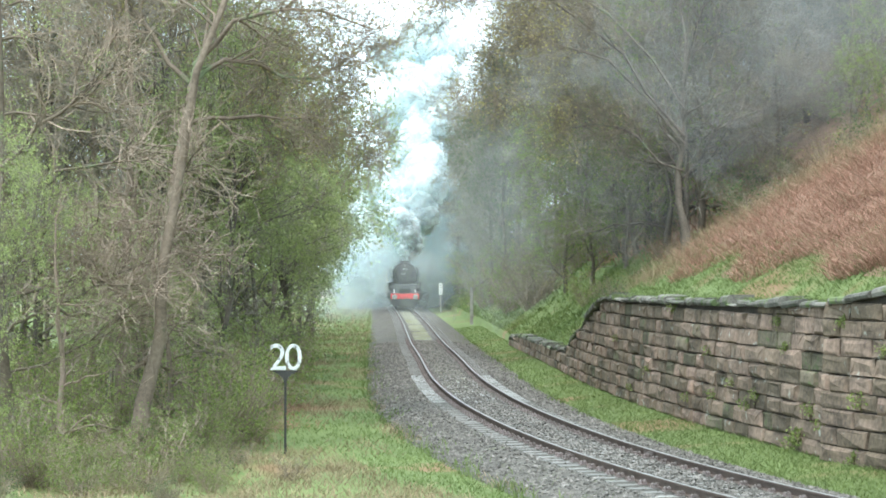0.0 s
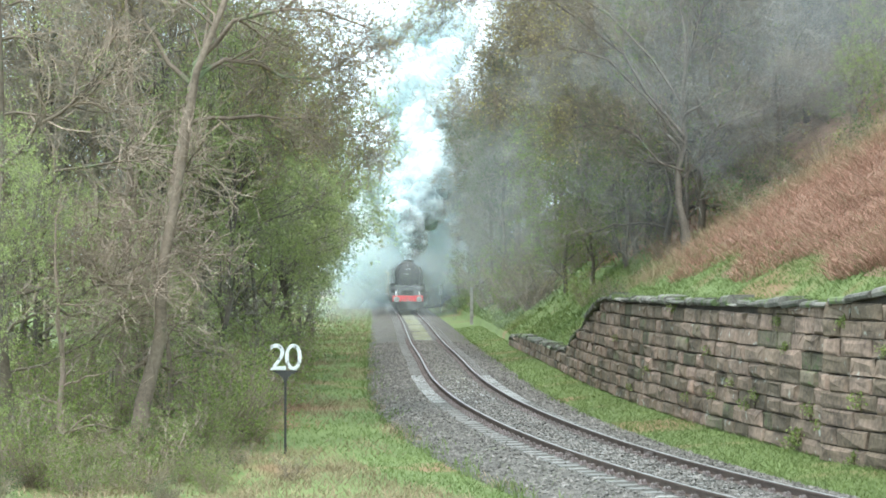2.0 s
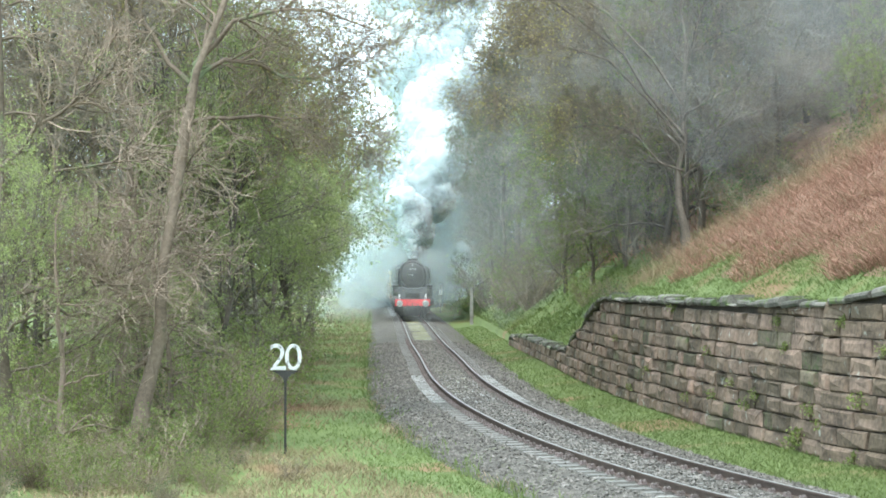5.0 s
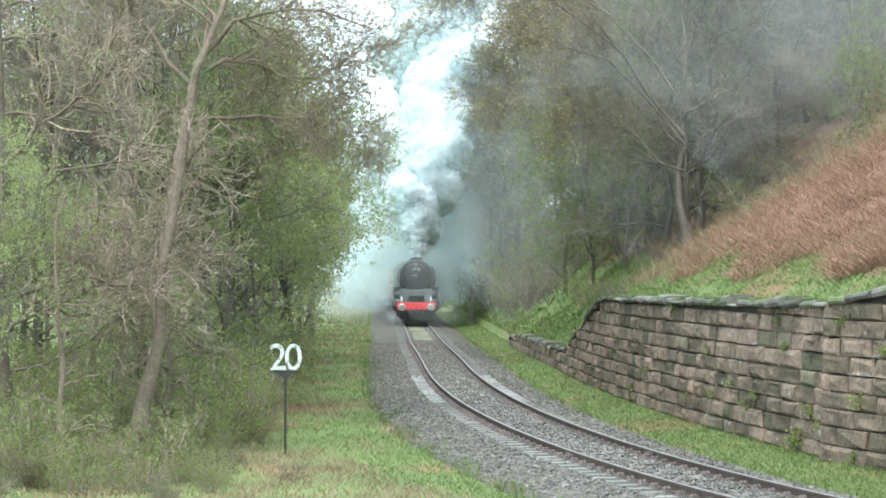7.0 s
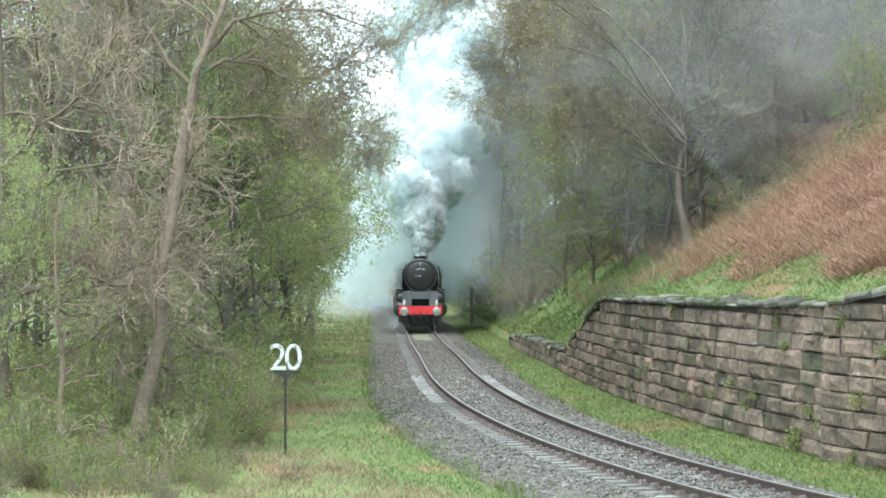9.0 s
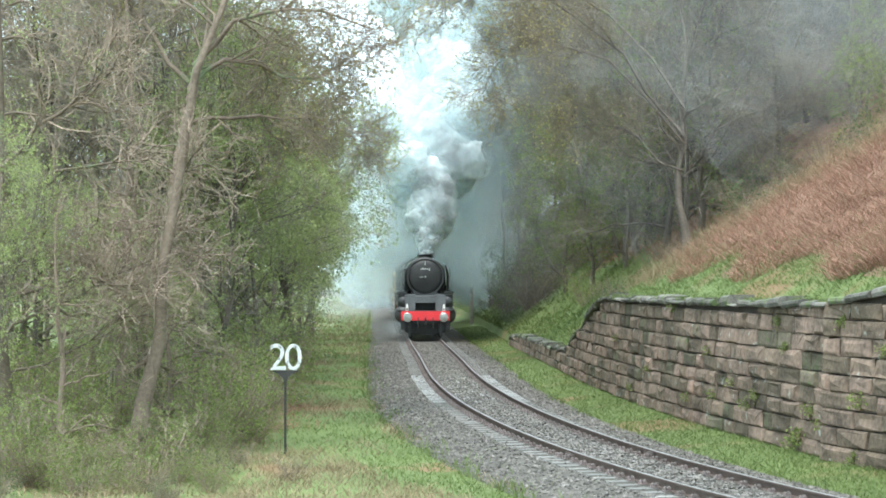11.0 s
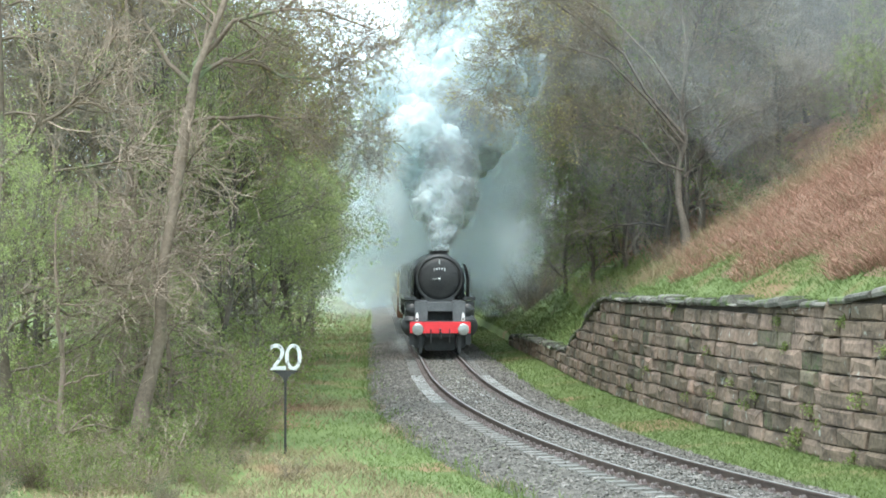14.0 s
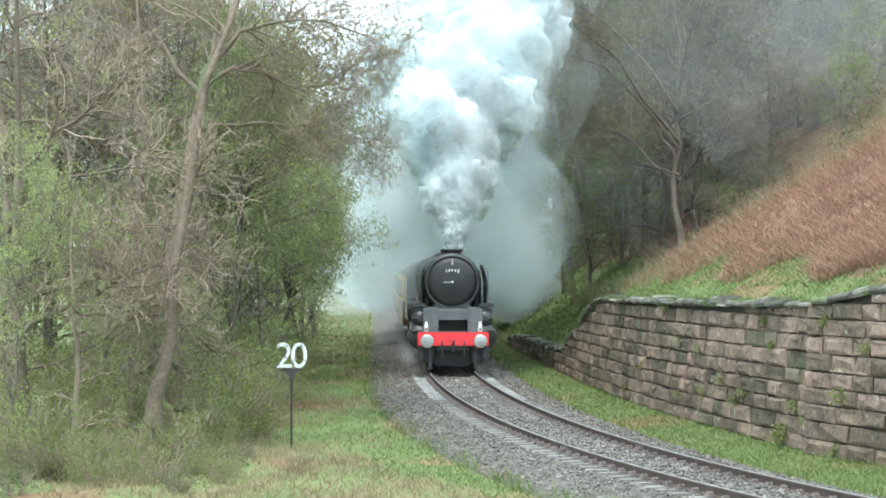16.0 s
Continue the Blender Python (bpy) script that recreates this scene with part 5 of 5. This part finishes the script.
def build_wall():
    rng = np.random.default_rng(61)
    wall = new("stone_wall")
    tagged(wall, "mossy reddish sandstone retaining wall in courses with a sloping end", "wall", kind="structure")
    ys = np.concatenate([np.arange(33, 106, 0.5)])
    V, F = [], []
    for y in ys:
        top = float(wall_top(y)) - 0.03
        V += [wall_place(y, 0.05, -0.7), wall_place(y, 0.05 + 0.04 * (top + 0.3), top), wall_place(y, 0.55, top), wall_place(y, 0.55, -0.7)]
    for a in range(len(ys) - 1):
        for b in range(4):
            c = (b + 1) % 4
            F.append((a * 4 + b, a * 4 + c, a * 4 + 4 + c, a * 4 + 4 + b))
    F += [(0, 1, 2, 3), tuple(len(V) - 4 + k for k in range(4))]
    link("core", mesh_of("core", V, F, MORTAR), wall, "dark recessed joints")
    far_v, far_f, count = [], [], 0
    course = 0.325

    def block(y0, y1, z0, z1, proud):
        """A rough-faced stone: eight outer corners with a bevelled face."""
        g = 0.010
        j = lambda: rng.normal(0, 0.011)
        bat = lambda z: 0.04 * (z + 0.3)
        out = []
        q = 0.035
        wide = y1 - y0
        for depth, pad, lift in ((0.10, 0.0, 0.0), (0.015, 0.0, 0.0), (-proud * 0.6, 0.05, 0.026), (-proud, 0.05 + 0.16 * wide, 0.085)):
            for a, b in ((y0 + q + pad, z0 + g + lift), (y1 - q - pad, z0 + g + lift), (y1 - q - pad, z1 - g - lift), (y0 + q + pad, z1 - g - lift)):
                out.append(wall_place(a + (4 if lift > 0.05 else 2) * j(), depth + bat(b) + (1.3 * j() if pad else 0), b + (2 if lift > 0.05 else 1) * j()))
        fs = [(12, 13, 14, 15)]
        for k in range(4):
            n = (k + 1) % 4
            fs += [(k, n, 4 + n, 4 + k), (4 + k, 4 + n, 8 + n, 8 + k), (8 + k, 8 + n, 12 + n, 12 + k)]
        return out, fs

    z = -0.55
    while z < 3.1:
        y = 33.5 + rng.random() * 0.6
        hgt = course * rng.uniform(0.92, 1.08)
        while y < 105:
            step = rng.uniform(0.55, 1.45) * (1.0 if z > 0.2 else 1.15)
            if y < 42 < y + step + 0.3:
                step = 42 - y if y < 41.95 else step
            mid = y + step / 2
            top = float(wall_top(mid)) - 0.02
            z1 = min(z + hgt, top)
            if z1 - z > 0.18:
                v, f = block(y, y + step, z, z1, rng.uniform(0.005, 0.075))
                if 39 < y < 68 and z > -0.3 and count < 300:
                    link("stone", mesh_of("stone", v, f, MOSSY_STONE if rng.random() < 0.10 else SANDSTONE), wall)
                    count += 1
                else:
                    b = len(far_v)
                    far_v += v
                    far_f += [tuple(b + q for q in p) for p in f]
            y += step
        z += hgt
    far = material("weathered_sandstone_blocks", (0.066, 0.051, 0.04), (0.26, 0.19, 0.14), 0.92, 1.3, 11.0, 0.9, 0.03, island=0.40, speck=(0.32, 0.32, 0.28, 4.0, 0.635))
    tagged(link("other_stones", mesh_of("other_stones", far_v, far_f, far), wall), kind="stuff")
    # coping
    y = 33.5
    while y < 105:
        step = rng.uniform(0.45, 1.05)
        z0, z1 = float(wall_top(y + 0.02)) - 0.05, float(wall_top(y + step - 0.02)) - 0.05
        V = []
        t, front, tip = 0.13 + rng.normal(0, 0.035), rng.normal(-0.02, 0.035), rng.normal(0, 0.02)
        for yy, zz in ((y + 0.012, z0 + tip), (y + step - 0.012, z1 - tip)):
            f = front + rng.normal(0, 0.015)
            V += [wall_place(yy, f + 0.03, zz), wall_place(yy, f, zz + t * 0.4), wall_place(yy, f + 0.02, zz + t * 0.8), wall_place(yy, f + 0.09, zz + t), wall_place(yy, 0.58, zz + t), wall_place(yy, 0.58, zz)]
        F = [(k, (k + 1) % 6, 6 + (k + 1) % 6, 6 + k) for k in range(6)] + [tuple(range(6)), tuple(range(6, 12))]
        link("coping_stone", mesh_of("coping_stone", V, F, COPING), wall)
        y += step
    n = 7000
    y = 34 + 48 * rng.random(n) ** 1.2
    keep = np.sin(y * 2.3) + np.sin(y * 0.9 + 1) + rng.normal(0, 0.6, n) > -0.4
    y = y[keep]
    x = line_x(y) + wall_off(y) + 0.10 + 0.45 * rng.random(len(y)) ** 0.7
    blades("coping_grass", 15, x, y, 0.12, 0.010, GRASS, "grass and moss creeping over the wall's coping", "grass", 0.9, wall_top(y) + 0.05)


build_wall()


def build_wall_plants():
    rng = np.random.default_rng(71)
    tuft = new("wall_plant")
    n = 26
    d = rng.normal(size=(n, 3)) * np.array([0.8, 0.8, 0.6])
    d[:, 2] += 0.25
    P = np.stack([np.zeros((n, 3)), d * 0.09, d * 0.15 + np.array([0, 0, -0.02])], axis=1)
    V, F = tubes(P, np.full((n, 3), 0.003), 3)
    link("stem_clump", mesh_of("stem_clump", V, F, TWIG), tuft)
    C = (P[:, 1:].reshape(-1, 3))[rng.integers(0, 2 * n, 150)] + rng.normal(0, 0.035, (150, 3))
    V, F = leaf_quads(rng, C, 0.06)
    link("foliage", mesh_of("foliage", V, F, LEAF_SPRING), tuft)
    tagged(tuft, "small green weed rooted in a joint of the wall", "plant", group="weeds on the wall")
    for y, z, k in ((43.6, 0.10, 1.5), (43.9, -0.1, 1.3), (40.4, 0.95, 1.3), (46.6, 0.75, 1.1), (47.2, 0.5, 1.2), (50.0, 0.55, 1.0), (52.5, 0.35, 1.1), (43.0, 0.65, 1.2), (57.5, 0.85, 1.0), (42.3, 0.4, 1.0),
                    (50.5, 1.5, 1.0), (44.7, 1.8, 0.9), (40.6, -0.05, 1.1), (45.2, 2.3, 1.0), (41.2, 2.4, 1.0), (60.0, 0.2, 0.9), (48.5, 0.9, 0.8), (39.6, 1.9, 0.9), (54.5, 2.4, 0.9), (63.0, 1.4, 0.8)):
        x, yy, zz = wall_place(y, 0.04 * (z + 0.3) - 0.01, z)
        copy_thing(tuft, pose(x, yy, zz, 0, 0, rng.uniform(0, 360)) @ Matrix.Scale(k, 4))
    for o in (*tuft.children_recursive, tuft):
        bpy.data.objects.remove(o)


build_wall_plants()


# ---- what moves ----
SPEED = 7.17


def train_place(back0, back1, t, front=186.0):
    """A vehicle's pose: it rides on the line at two distances behind the front buffers; its own y=0 lies at its front end."""
    s0 = s_at(front) - SPEED * t
    a, b = on_line(s0 + back0), on_line(s0 + back1)
    d = Vector((a[0] - b[0], a[1] - b[1], 0)).normalized()
    return Vector((a[0], a[1], 0)), d


def vehicle_rows(lead, first, second):
    rows = []
    for k in range(33):
        t = 0.5 * k
        p, d = train_place(lead + first, lead + second, t)
        p = p + d * first
        rows.append((t, Matrix.Translation(p) @ Matrix.Rotation(math.atan2(-d.x, d.y), 4, "Z")))
    return rows


def roll(wheels):
    for ob, r in wheels:
        place = ob.matrix_basis.translation.copy()
        rows = []
        n = 120 if r > 0.6 else 240
        for k in range(n + 1):
            t = 16.0 * k / n
            rows.append((t, Matrix.Translation(place) @ Matrix.Rotation(-SPEED * t / r, 4, "X")))
        walk(ob, rows)


def motions():
    walk(LOCO, vehicle_rows(0.0, 2.5, 10.5))
    walk(TENDER, vehicle_rows(13.3, 1.5, 5.7))
    walk(STEAM_PLUME, [(t, Matrix.Translation(m.translation)) for t, m in vehicle_rows(0.0, 2.5, 10.5)])
    roll(LOCO_WHEELS[:6]), roll(LOCO_WHEELS[6:]), roll(TENDER_WHEELS), roll(COACH_WHEELS)
    coaches = [COACH] + [copy_thing(COACH, Matrix()) for k in range(2)]
    for k, c in enumerate(coaches):
        walk(c, vehicle_rows(21.0 + 20.3 * k, 2.7, 16.9))
    for ob, rows in PLUME:
        walk(ob, rows)
    mx = Matrix.Translation((0.0, 0.0, 0.0))
    walk(STEAM_AND_HAZE, [(0.0, mx), (16.0, Matrix.Translation((0.6, -1.0, 0.8)))])


motions()
